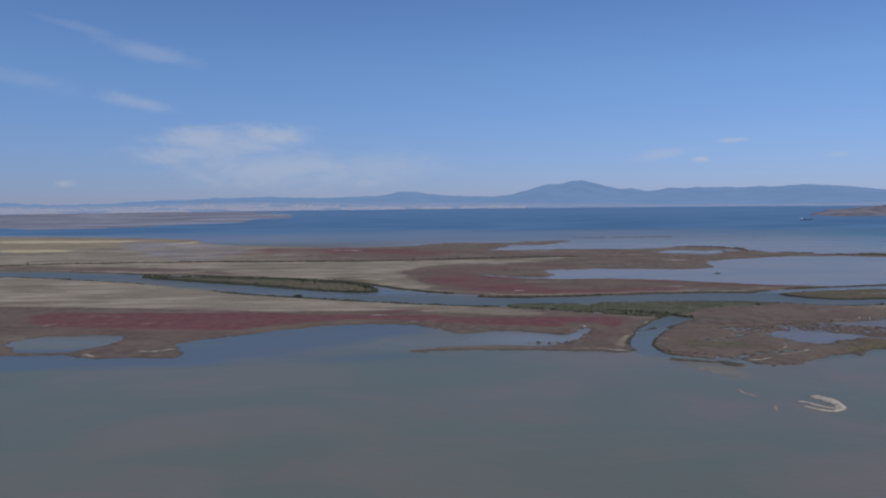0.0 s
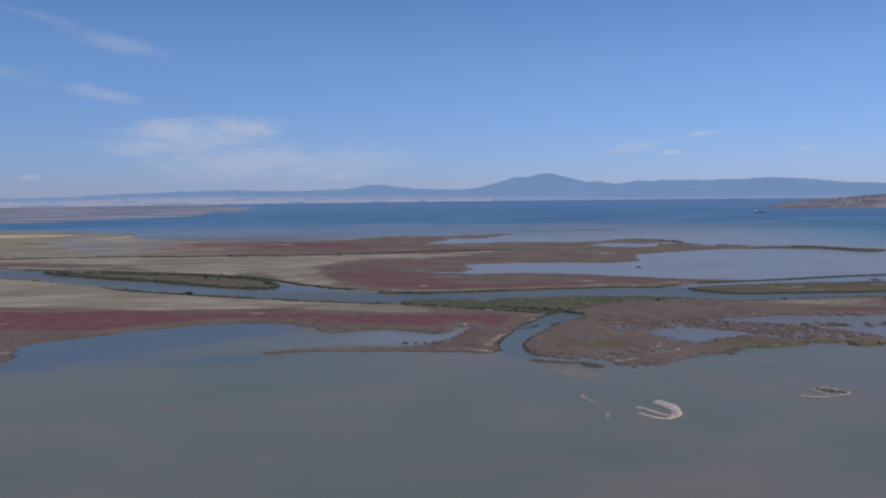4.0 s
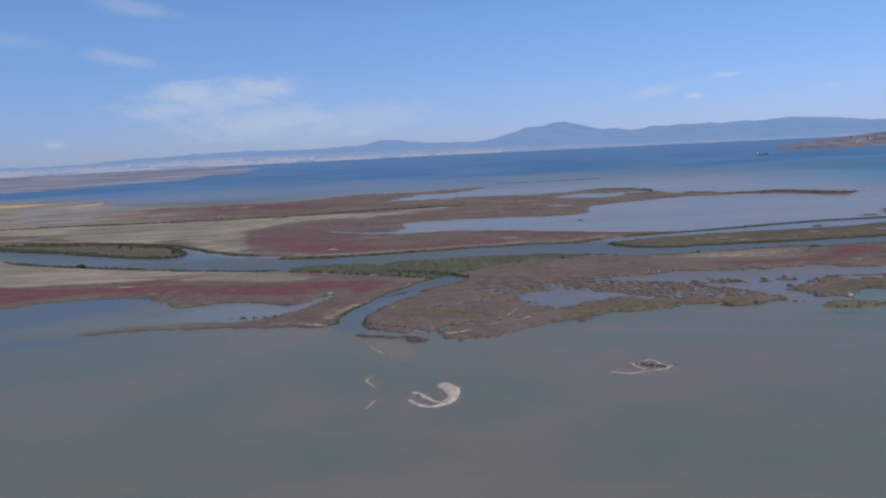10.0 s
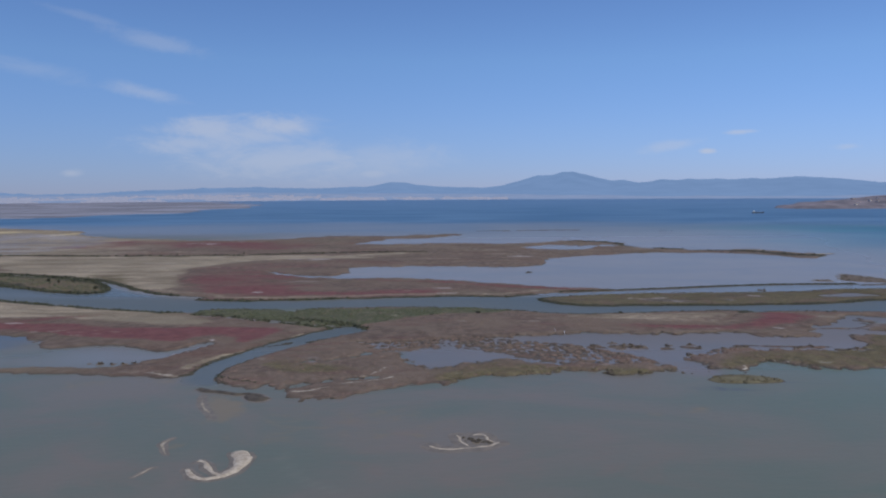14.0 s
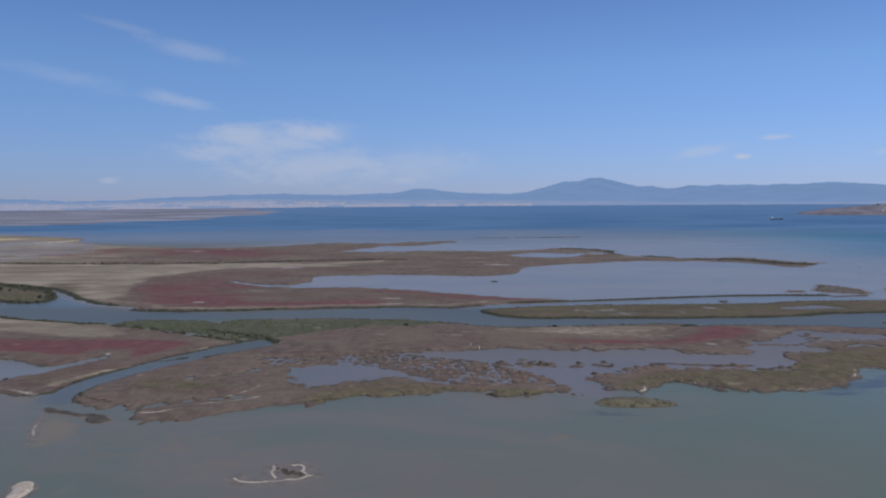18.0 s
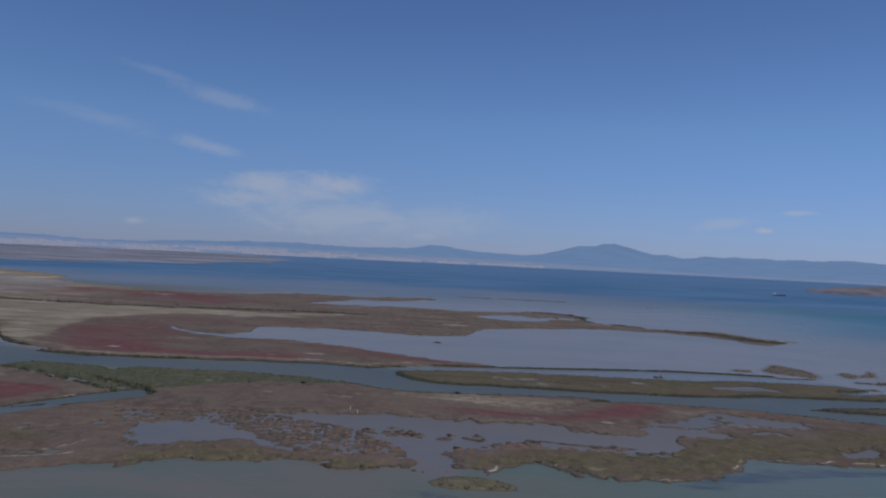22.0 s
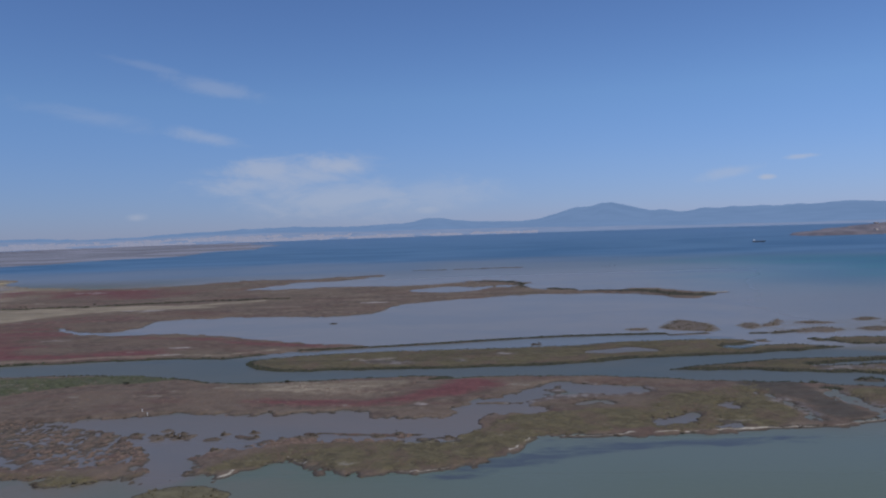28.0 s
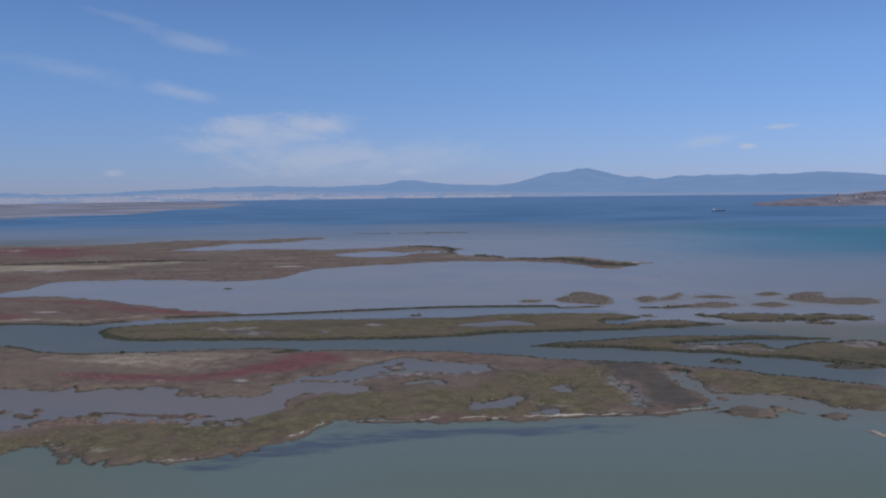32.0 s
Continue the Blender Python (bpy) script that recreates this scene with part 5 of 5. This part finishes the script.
ON_W, ON_E, ON_3, ON_GREEN = within(ISLE_W), within(ISLE_E), within(ISLE_3, ISLE_4), within(Z_GREEN)
ON_SOUTH = within(SOUTH_W, SOUTH_M, SOUTH_E) & ~(ON_W | ON_E | ON_3 | ON_GREEN)
ON_NORTH = ~(ON_W | ON_E | ON_3 | ON_GREEN | ON_SOUTH)
bank_belt(ON_W, 1.7, 1.4, 0.75, "tall dark tamarisk shrubs along the river island", 3)
bank_belt(ON_E, 3.6, 0.65, 0.32, "low dark shrubs round the long island", 9)
bank_belt(ON_3, 3.4, 0.65, 0.32, "low dark shrubs round the long island", 11)
bank_belt(ON_GREEN, 2.0, 0.75, 0.38, "dense green shrubs on the edge of the green island", 5)
bank_belt(ON_SOUTH & (GX >= 30), 3.8, 0.65, 0.32, BANK, 8)
bank_belt(ON_SOUTH & (GX < 30), 1.6, 1.1, 0.55, BANK, 7)
bank_belt(ON_NORTH & (GX >= 60), 2.0, 0.8, 0.34, BANK, 1)
bank_belt(ON_NORTH & (GX < 60), 1.6, 1.1, 0.5, BANK, 2)


def tussock_edge(inside, density, seed):
    rng = np.random.RandomState(seed)
    edge = (SHORE > 0.0) & (SHORE < 0.7) & inside & ~RIVERSIDE
    j, i = np.nonzero(edge & (rng.rand(*GX.shape) < density * CELL * (0.3 + 1.4 * value_noise(GX, GY, 4.0, seed))))
    n = len(j)
    x, y = XS[i] + rng.uniform(-0.35, 0.35, n), YS[j] + rng.uniform(-0.35, 0.35, n)
    ob = new("tussock_edge", growth("tussock_edge", x, y, ground_z(x, y) - 0.08, 0.75 * rng.uniform(0.4, 1.7, n), 0.16 * rng.uniform(0.5, 1.5, n), 0, M_EDGE, seed))
    return tagged(ob, "dark tussocks along the broken edge of the marsh", "plants", "low marsh plants", "stuff")


tussock_edge((GX > 40) & (GX < 142) & (GY < 262), 0.7, 61)
tussock_edge((GX >= 142) & (GX < 330) & (GY < 262), 0.7, 62)
hedge(HEDGE_G_B, 0.4, 0.6, 0.95, 0.55, "dense green shrubs on the edge of the green island", 6)
hedge(HEDGE_W_A, 1.1, 0.7, 1.8, 1.2, "tall dark tamarisk shrubs along the river island", 4)
hedge(LEVEE, 0.16, 0.3, 0.6, 0.3, "dark shrubs along the narrow lagoon dyke", 14)
hedge(HEDGE_SPIT, 0.6, 4.0, 1.2, 0.16, "dark shrubs on the spit before the bay", 15)
hedge(TRACK, 0.5, 1.0, 1.3, 0.5, "line of dark shrubs beside the farm track", 16, 0.15)
hedge(HEDGE_CREEK_A, 0.4, 0.3, 0.5, 0.25, BANK, 17)
hedge(HEDGE_CREEK_B, 0.4, 0.3, 0.5, 0.25, BANK, 18)
hedge(HEDGE_CREEK_C, 0.45, 0.6, 1.0, 0.6, BANK, 19)


# ---- loose low plants over the marsh ----
def scatter(name, count, where, wide, tall, leaves, material, label, seed, core=True, low=0.03):
    rng = np.random.RandomState(seed)
    p = np.array(where)
    x, y = rng.uniform(p[:, 0].min(), p[:, 0].max(), count), rng.uniform(p[:, 1].min(), p[:, 1].max(), count)
    z = ground_z(x, y)
    keep = (z > low) & (area_field(x, y, where) > 0.2) & (value_noise(x, y, 5.0, seed) + 0.5 * value_noise(x, y, 1.7, seed + 1) > 0.62)
    x, y, z = x[keep], y[keep], z[keep]
    n = len(x)
    ob = new(name, growth(name, x, y, z - 0.06, wide * rng.uniform(0.5, 1.5, n), tall * rng.uniform(0.5, 1.4, n), leaves, material, seed, core))
    return tagged(ob, label, "plants", "low marsh plants", "stuff")


scatter("marsh_plants", 4200, Z_OLIVE_E, 0.7, 0.14, 0, M_TUFT, "olive brown glasswort tufts on the marsh", 201)
scatter("marsh_plants", 1800, Z_OLIVE_E2, 0.7, 0.14, 0, M_TUFT, "olive brown glasswort tufts on the marsh", 202)
scatter("marsh_plants", 1100, Z_OLIVE_E3, 0.7, 0.14, 0, M_TUFT, "olive brown glasswort tufts on the marsh", 203)
scatter("marsh_plants", 1300, Z_OLIVE_M, 0.7, 0.14, 0, M_TUFT, "olive brown glasswort tufts on the marsh", 204)
scatter("marsh_plants", 4200, SPECKLE, 0.65, 0.14, 0, M_REDTUFT, "reddish brown glasswort hummocks standing in shallow water", 205, low=-0.02)
scatter("marsh_plants", 3200, SPECKLE_E, 0.6, 0.14, 0, M_REDTUFT, "reddish brown glasswort hummocks standing in shallow water", 206, low=-0.02)
scatter("marsh_plants", 5200, SOUTH_M, 0.7, 0.12, 0, M_REDTUFT, "brown and red glasswort tufts on the marsh", 207)
scatter("marsh_plants", 1500, ISLE_E, 0.8, 0.15, 0, M_TUFT, "olive brown glasswort tufts on the long island", 208)
scatter("marsh_plants", 700, ISLE_3, 0.8, 0.15, 0, M_TUFT, "olive brown glasswort tufts on the long island", 209)
scatter("green_plants", 5200, Z_GREEN, 0.85, 0.2, 1, M_GREEN, "green reeds and shrubs on the island", 210)
scatter("island_plants", 2400, ISLE_W, 1.1, 0.24, 1, M_GREEN, "green reeds and shrubs on the river island", 211)


# ---- single shrubs ----
def shrub_meshes(seed):
    rng = np.random.RandomState(seed)
    n = 26
    d = rng.normal(size=(n, 3))
    d /= np.linalg.norm(d, axis=1, keepdims=True)
    c = d * rng.uniform(0.35, 0.95, (n, 1)) * (1.0, 1.0, 0.75) + (0, 0, 1.25)
    w = rng.uniform(0.45, 0.95, n)
    crown = growth("crown", c[:, 0], c[:, 1], c[:, 2] - w * 0.4, w, w * 0.8, 16, M_BUSH, seed)
    bm = bmesh.new()
    for k in range(4):
        a = k * 1.6 + rng.rand()
        top = Vector((0.6 * math.cos(a), 0.6 * math.sin(a), 1.2))
        m = Matrix.Translation(top / 2) @ top.to_track_quat("Z", "Y").to_matrix().to_4x4()
        bmesh.ops.create_cone(bm, segments=6, radius1=0.10, radius2=0.05, depth=top.length + 0.2, matrix=m)
    return crown, bm_mesh("trunk", bm, M_TRUNK)


SHRUB_KINDS = [shrub_meshes(300 + k) for k in range(4)]
for k, (x, y) in enumerate(SHRUBS):
    z = float(ground_z(x, y)[0])
    x0, y0 = x, y
    for step in range(1, 40):
        if z > 0.1:
            break
        a = step * 2.4
        x, y = x0 + 0.35 * step * math.cos(a), y0 + 0.35 * step * math.sin(a)
        z = float(ground_z(x, y)[0])
    bush = thing("shrub", x, y, max(z, 0.0) - 0.05, "single dark round tamarisk shrub on the channel bank", "shrub", "single shrubs")
    bush.scale = [1.0 if k == 0 else (0.25 if y > 470 else 0.45 if y > 300 else 0.3) + 0.3 * ((k * 37) % 10) / 10] * 3
    if y < 300:
        bush.scale = (bush.scale[0] * 1.4, bush.scale[1] * 1.1, bush.scale[2] * 0.6)
    bush.rotation_euler = (0, 0, k * 1.3 if y > 300 else 0)
    part("crown", SHRUB_KINDS[k % 4][0], bush)
    part("trunk", SHRUB_KINDS[k % 4][1], bush)


# ---- sandbars and islets ----
def patch_mesh(name, outline, top, step, ragged, material, seed, grow=0.0, slope=0.9, ox=0, oy=0, hollow=0.0):
    """A low bank inside an outline, falling under the water round its edge."""
    p = np.array(outline)
    m = 2.0 + grow
    xs = np.arange(p[:, 0].min() - m, p[:, 0].max() + m, step)
    ys = np.arange(p[:, 1].min() - m, p[:, 1].max() + m, step)
    x, y = np.meshgrid(xs, ys)
    wx, wy = x + ragged * 2 * (value_noise(x, y, 2.6, seed) - 0.5), y + ragged * 2 * (value_noise(x, y, 2.6, seed + 5) - 0.5)
    f = area_field(wx, wy, outline, 12.0) + grow + ragged * 1.2 * fbm(x, y, 1.2, 2, seed + 9) - hollow * np.clip(fbm(x, y, 3, 2, seed + 3) * 4, 0, 1)
    z = np.where(f > 0, top * (1 - np.exp(-f / slope)) + 0.25 * top * fbm(x, y, 1.4, 2, seed + 2), f * 0.35)
    z = np.maximum(z, -0.5)
    i = np.arange(x.size).reshape(x.shape)
    ok = np.maximum.reduce([f[:-1, :-1], f[:-1, 1:], f[1:, 1:], f[1:, :-1]]) > -0.5
    quads = np.stack([i[:-1, :-1], i[:-1, 1:], i[1:, 1:], i[1:, :-1]], -1)[ok]
    used, inv = np.unique(quads, return_inverse=True)
    co = np.stack([x - ox, y - oy, z], -1).reshape(-1, 3)[used]
    return array_mesh(name, co, inv.reshape(quads.shape), material)


def middle(outline):
    p = np.array(outline)
    return float(p[:, 0].mean()), float(p[:, 1].mean())


def bank_thing(name, outline, top, ragged, material, label, category, group, seed, rim=None, plants=0, step=0.3, plant_mat=None, tall=0.3, wide=0.9, rim_mat=None):
    ox, oy = middle(outline)
    ob = thing(name, ox, oy, 0, label, category, group)
    part("bank", patch_mesh("bank", outline, top, step, ragged, material, seed, ox=ox, oy=oy), ob)
    if rim:
        part("wet_edge", patch_mesh("wet_edge", outline, 0.05, step, ragged, rim_mat or M_WETSAND, seed, grow=rim, slope=2.5, ox=ox, oy=oy), ob, "dark wet margin")
    if plants:
        rng = np.random.RandomState(seed)
        p = np.array(outline)
        x, y = rng.uniform(p[:, 0].min(), p[:, 0].max(), plants), rng.uniform(p[:, 1].min(), p[:, 1].max(), plants)
        k = area_field(x, y, outline) > 0.5
        x, y = x[k], y[k]
        n = len(x)
        part("vegetation", growth("vegetation", x - ox, y - oy, np.full(n, top * 0.55), wide * rng.uniform(0.5, 1.4, n), tall * rng.uniform(0.5, 1.4, n), 5, plant_mat or M_TUFT, seed), ob, "low glasswort plants")["kind"] = "stuff"
    return ob


def strip_bank(name, strips, top, ragged, material, label, category, group, seed, rim, step=0.14, litter=(), fills=()):
    """A bar made of narrow curved ridges of sand."""
    p = np.array([q for pts, _ in strips for q in pts])
    ox, oy = middle(p)
    xs, ys = np.arange(p[:, 0].min() - 3, p[:, 0].max() + 3, step), np.arange(p[:, 1].min() - 4, p[:, 1].max() + 4, step * 1.5)
    x, y = np.meshgrid(xs, ys)
    wx, wy = x + ragged * (value_noise(x, y, 1.6, seed) - 0.5), y + 2 * ragged * (value_noise(x, y, 1.6, seed + 5) - 0.5)
    f = np.max([strip_field(wx, wy, pts, half, 9.0) for pts, half in strips] + [area_field(wx, wy, pts, 9.0) for pts in fills], axis=0) + 0.5 * ragged * fbm(x, y, 0.9, 2, seed + 7)
    ob = thing(name, ox, oy, 0, label, category, group)
    i = np.arange(x.size).reshape(x.shape)
    for piece, g, high, mat, text in (("sand", f, top, material, ""), ("wet_edge", f + rim, 0.06, M_WETSAND, "darker wet sand margin")):
        z = np.where(g > 0, high * (1 - np.exp(-g / 0.4)) + 0.2 * high * fbm(x, y, 0.8, 2, seed + 2), np.maximum(g * 0.35, -0.4))
        ok = np.maximum.reduce([g[:-1, :-1], g[:-1, 1:], g[1:, 1:], g[1:, :-1]]) > -0.4
        quads = np.stack([i[:-1, :-1], i[:-1, 1:], i[1:, 1:], i[1:, :-1]], -1)[ok]
        used, inv = np.unique(quads, return_inverse=True)
        co = np.stack([x - ox, y - oy, z], -1).reshape(-1, 3)[used]
        part(piece, array_mesh(piece, co, inv.reshape(quads.shape), mat), ob, text)
    if litter:
        rng = np.random.RandomState(seed)
        q = [along(pts, 0.3, 0.3, seed + k) for k, pts in enumerate(litter)]
        lx, ly = np.concatenate([a for a, _ in q]), np.concatenate([b for _, b in q])
        n = len(lx)
        part("driftwood_litter", growth("driftwood_litter", lx - ox, ly - oy, np.full(n, 0.0), rng.uniform(0.25, 0.8, n), rng.uniform(0.1, 0.3, n), 3, M_DARKMUD, seed), ob, "brown tangle of drifted plants and mud")["kind"] = "stuff"
    return ob


strip_bank("sandbar", ((BAR_A_ARC, 0.5), (BAR_A_PRONG, 0.4)), 0.3, 0.4, M_SAND, "crescent of pale sand rising from the shallows", "sandbar", "pale sandbars", 401, 0.6, fills=(BAR_A_FILL,))
strip_bank("sandbar", ((BAR_B_LINE, 0.3), (BAR_B_ARM, 0.26), (BAR_B_TOP, 0.32)), 0.22, 0.4, M_SAND, "thin forked bar of pale sand in the shallows", "sandbar", "pale sandbars", 403, 1.15, litter=(BAR_B_MID, BAR_B_MID))
strip_bank("sandbar", ((BAR_C, 0.4),), 0.25, 0.4, M_SAND, "small pale sandbar off the outer marsh", "sandbar", "pale sandbars", 404, 0.5)
DARK = "dark muddy bank with sparse plants before the creek mouth"
strip_bank("mud_bank", ((MUD_RIDGE, 0.75), (MUD_RIDGE_B, 1.2)), 0.4, 0.5, M_DARKMUD, DARK, "mudbank", "", 405, 0.5)
ISLET = "small brown marsh islet with low plants in the water"
for k, (outline, count) in enumerate(((ISLET_A, 420), (ISLET_B, 60), (ISLET_C, 120), (ISLET_D, 380), (ISLET_E, 70), (ISLET_F, 70), (ISLET_G, 50), (ISLET_H, 60), (ISLET_I, 30), (ISLET_J, 40), (ISLET_S, 130))):
    bank_thing("marsh_islet", outline, 0.3, 0.45 if outline is ISLET_S else 1.1, M_OLIVE if outline is ISLET_S else M_ISLE, ISLET, "islet", "marsh islets", 410 + 3 * k, rim=1.1 if outline[0][1] > 320 else 0.4, rim_mat=M_WETSAND if outline[0][1] > 320 else M_DARKMUD, plants=count, wide=0.8, tall=0.07 if outline is ISLET_S else 0.14)


for k, outline in enumerate((RIVER_ISLET, RIVER_ISLET_B)):
    bank_thing("river_islet", outline, 0.35, 0.3, M_DARKMUD, "narrow dark muddy islet with low shrubs in the river", "islet", "marsh islets", 470 + 5 * k, plants=80, wide=0.7, tall=0.3, plant_mat=M_BUSH)


def arc_outline(pts, half):
    p = np.array(rounded(pts, 1, False))
    d = np.gradient(p, axis=0)
    nrm = np.stack([-d[:, 1], d[:, 0]], -1) / np.hypot(*d.T)[:, None]
    taper = half * np.sin(np.linspace(0.25, math.pi - 0.25, len(p)))[:, None]
    return [tuple(q) for q in np.concatenate([p + nrm * taper, (p - nrm * taper)[::-1]])]


bank_thing("sandbar", arc_outline(ARC_C, 0.3), 0.1, 0.25, M_PALEMUD, "faint pale ridge of sand awash before the creek", "sandbar", "pale sandbars", 447, rim=0.7, step=0.16)
bank_thing("sandbar", arc_outline(ARC_A, 0.3), 0.1, 0.25, M_PALEMUD, "thin curved strip of sand just above the water", "sandbar", "pale sandbars", 450, rim=0.5, step=0.16)
bank_thing("sandbar", arc_outline(ARC_B, 0.3), 0.1, 0.2, M_PALEMUD, "short thin strip of sand just above the water", "sandbar", "pale sandbars", 455, rim=0.4, step=0.16)
for k, (x, y) in enumerate(HUMMOCKS):
    wide = (0.55 if y < 202 else 1.0) * (0.8 + 0.5 * ((k * 29) % 10) / 10)
    ring = [(x + 1.3 * wide * math.cos(a) * (1 + 0.3 * math.sin(3 * a + k)), y + 1.3 * wide * math.sin(a)) for a in np.linspace(0, 2 * math.pi, 9)[:-1]]
    bank_thing("marsh_hummock", ring, 0.3, 0.4, M_ISLE, "small brown hummock of glasswort standing in shallow water", "hummock", "marsh hummocks", 500 + 4 * k, plants=14, wide=0.8, tall=0.2, plant_mat=M_EDGE)
for k, (x, y) in enumerate(CLUMPS):
    ring = [(x + 1.9 * math.cos(a) * (1 + 0.3 * math.sin(3 * a + k)), y + 1.0 * math.sin(a)) for a in np.linspace(0, 2 * math.pi, 9)[:-1]]
    bank_thing("marsh_islet", ring, 0.25, 0.4, M_DARKMUD, "tiny dark tussock alone in the lagoon", "islet", "marsh islets", 460 + 4 * k, plants=40, wide=0.9, tall=0.22, plant_mat=M_EDGE)


# ---- ship ----
def box(bm, sx, sy, sz, x, y, z, bevel=0.0):
    v = bmesh.ops.create_cube(bm, size=1, matrix=Matrix.Translation((x, y, z)) @ Matrix.Diagonal((sx, sy, sz, 1)))["verts"]
    if bevel:
        bmesh.ops.bevel(bm, geom=list({e for q in v for e in q.link_edges}), offset=bevel, segments=2, affect="EDGES")


def build_ship(x, y):
    ship = thing("cargo_ship", x, y, 0, "dark cargo ship with white deckhouse anchored in the bay", "ship")
    ship.rotation_euler, ship.scale = (0, 0, radians(-6)), (0.8, 0.8, 0.75)
    bm = bmesh.new()
    stations = [(-10, 1.35, 2.1), (-8.5, 1.7, 1.9), (-4, 1.8, 1.6), (3, 1.8, 1.6), (7, 1.4, 1.8), (9, 0.75, 2.2), (10.4, 0.05, 2.6)]
    loops = [[bm.verts.new((sx, s * w * q, zz)) for s, q, zz in ((-1, 0.8, -0.6), (-1, 1, 0.4), (-1, 1, top), (1, 1, top), (1, 1, 0.4), (1, 0.8, -0.6))] for sx, w, top in stations]
    for a, b in zip(loops, loops[1:]):
        for k in range(6):
            bm.faces.new((a[k], a[(k + 1) % 6], b[(k + 1) % 6], b[k]))
    bm.faces.new(loops[0])
    bm.faces.new(loops[-1][::-1])
    bmesh.ops.recalc_face_normals(bm, faces=bm.faces)
    part("hull", bm_mesh("hull", bm, M_HULL), ship, "dark painted hull")
    bm = bmesh.new()
    box(bm, 3.0, 3.0, 2.0, -7.6, 0, 2.9, 0.08)
    box(bm, 2.2, 2.7, 1.2, -7.4, 0, 4.4, 0.08)
    house = part("deckhouse", bm_mesh("deckhouse", bm, M_WHITE), ship, "white deckhouse")
    bm = bmesh.new()
    box(bm, 0.06, 2.3, 0.45, -6.28, 0, 4.55)
    part("window", bm_mesh("window", bm, M_HULL), house, "dark bridge windows")
    bm = bmesh.new()
    bmesh.ops.create_cone(bm, segments=12, radius1=0.5, radius2=0.42, depth=1.6, cap_ends=True, matrix=Matrix.Translation((-8.6, 0, 5.0)))
    part("funnel", bm_mesh("funnel", bm, M_STEEL), ship)
    for mx, mh in ((-7.2, 2.2), (6.6, 3.2)):
        bm = bmesh.new()
        bmesh.ops.create_cone(bm, segments=8, radius1=0.12, radius2=0.06, depth=mh, cap_ends=True, matrix=Matrix.Translation((mx, 0, (5.0 if mx < 0 else 1.7) + mh / 2)))
        part("mast", bm_mesh("mast", bm, M_STEEL), ship)
    for hx in (-3.4, 0.0, 3.4):
        bm = bmesh.new()
        box(bm, 2.8, 2.4, 0.5, hx, 0, 1.75, 0.06)
        part("hatch_cover", bm_mesh("hatch_cover", bm, M_STEEL), ship)


build_ship(518.6, 1209.9)

# ---- fishing stakes standing in the shallows ----
for sx, sy in STAKES:
    trap = thing("fish_trap", sx, sy, 0, "faint row of wooden fishing stakes standing in the bay", "fish trap")
    bm = bmesh.new()
    bmesh.ops.create_cone(bm, segments=6, radius1=0.13, radius2=0.10, depth=2.4, cap_ends=True, matrix=Matrix.Translation((0, 0, 0.4)))
    stake = bm_mesh("stake", bm, M_WOOD)
    for k in range(4):
        s = part("stake", stake, trap)
        s.location = (k * 3.0 - 4, (k % 3) * 3.0, 0.2 * (k % 2))

# ---- white posts on the marsh ----
bm = bmesh.new()
bmesh.ops.create_cone(bm, segments=8, radius1=0.06, radius2=0.05, depth=0.8, cap_ends=True, matrix=Matrix.Translation((0, 0, 0.25)))
POLE = bm_mesh("pole", bm, M_WHITE)
bm = bmesh.new()
box(bm, 0.2, 0.05, 0.14, 0, -0.075, 0.5, 0.01)
BOARD = bm_mesh("board", bm, M_WHITE)
for x, y in POSTS:
    z = float(ground_z(x, y)[0])
    post = thing("marker_post", x, y, max(z, -0.1), "thin white wooden marker post on the marsh", "post", "marker posts")
    part("pole", POLE, post)
    part("board", BOARD, post)
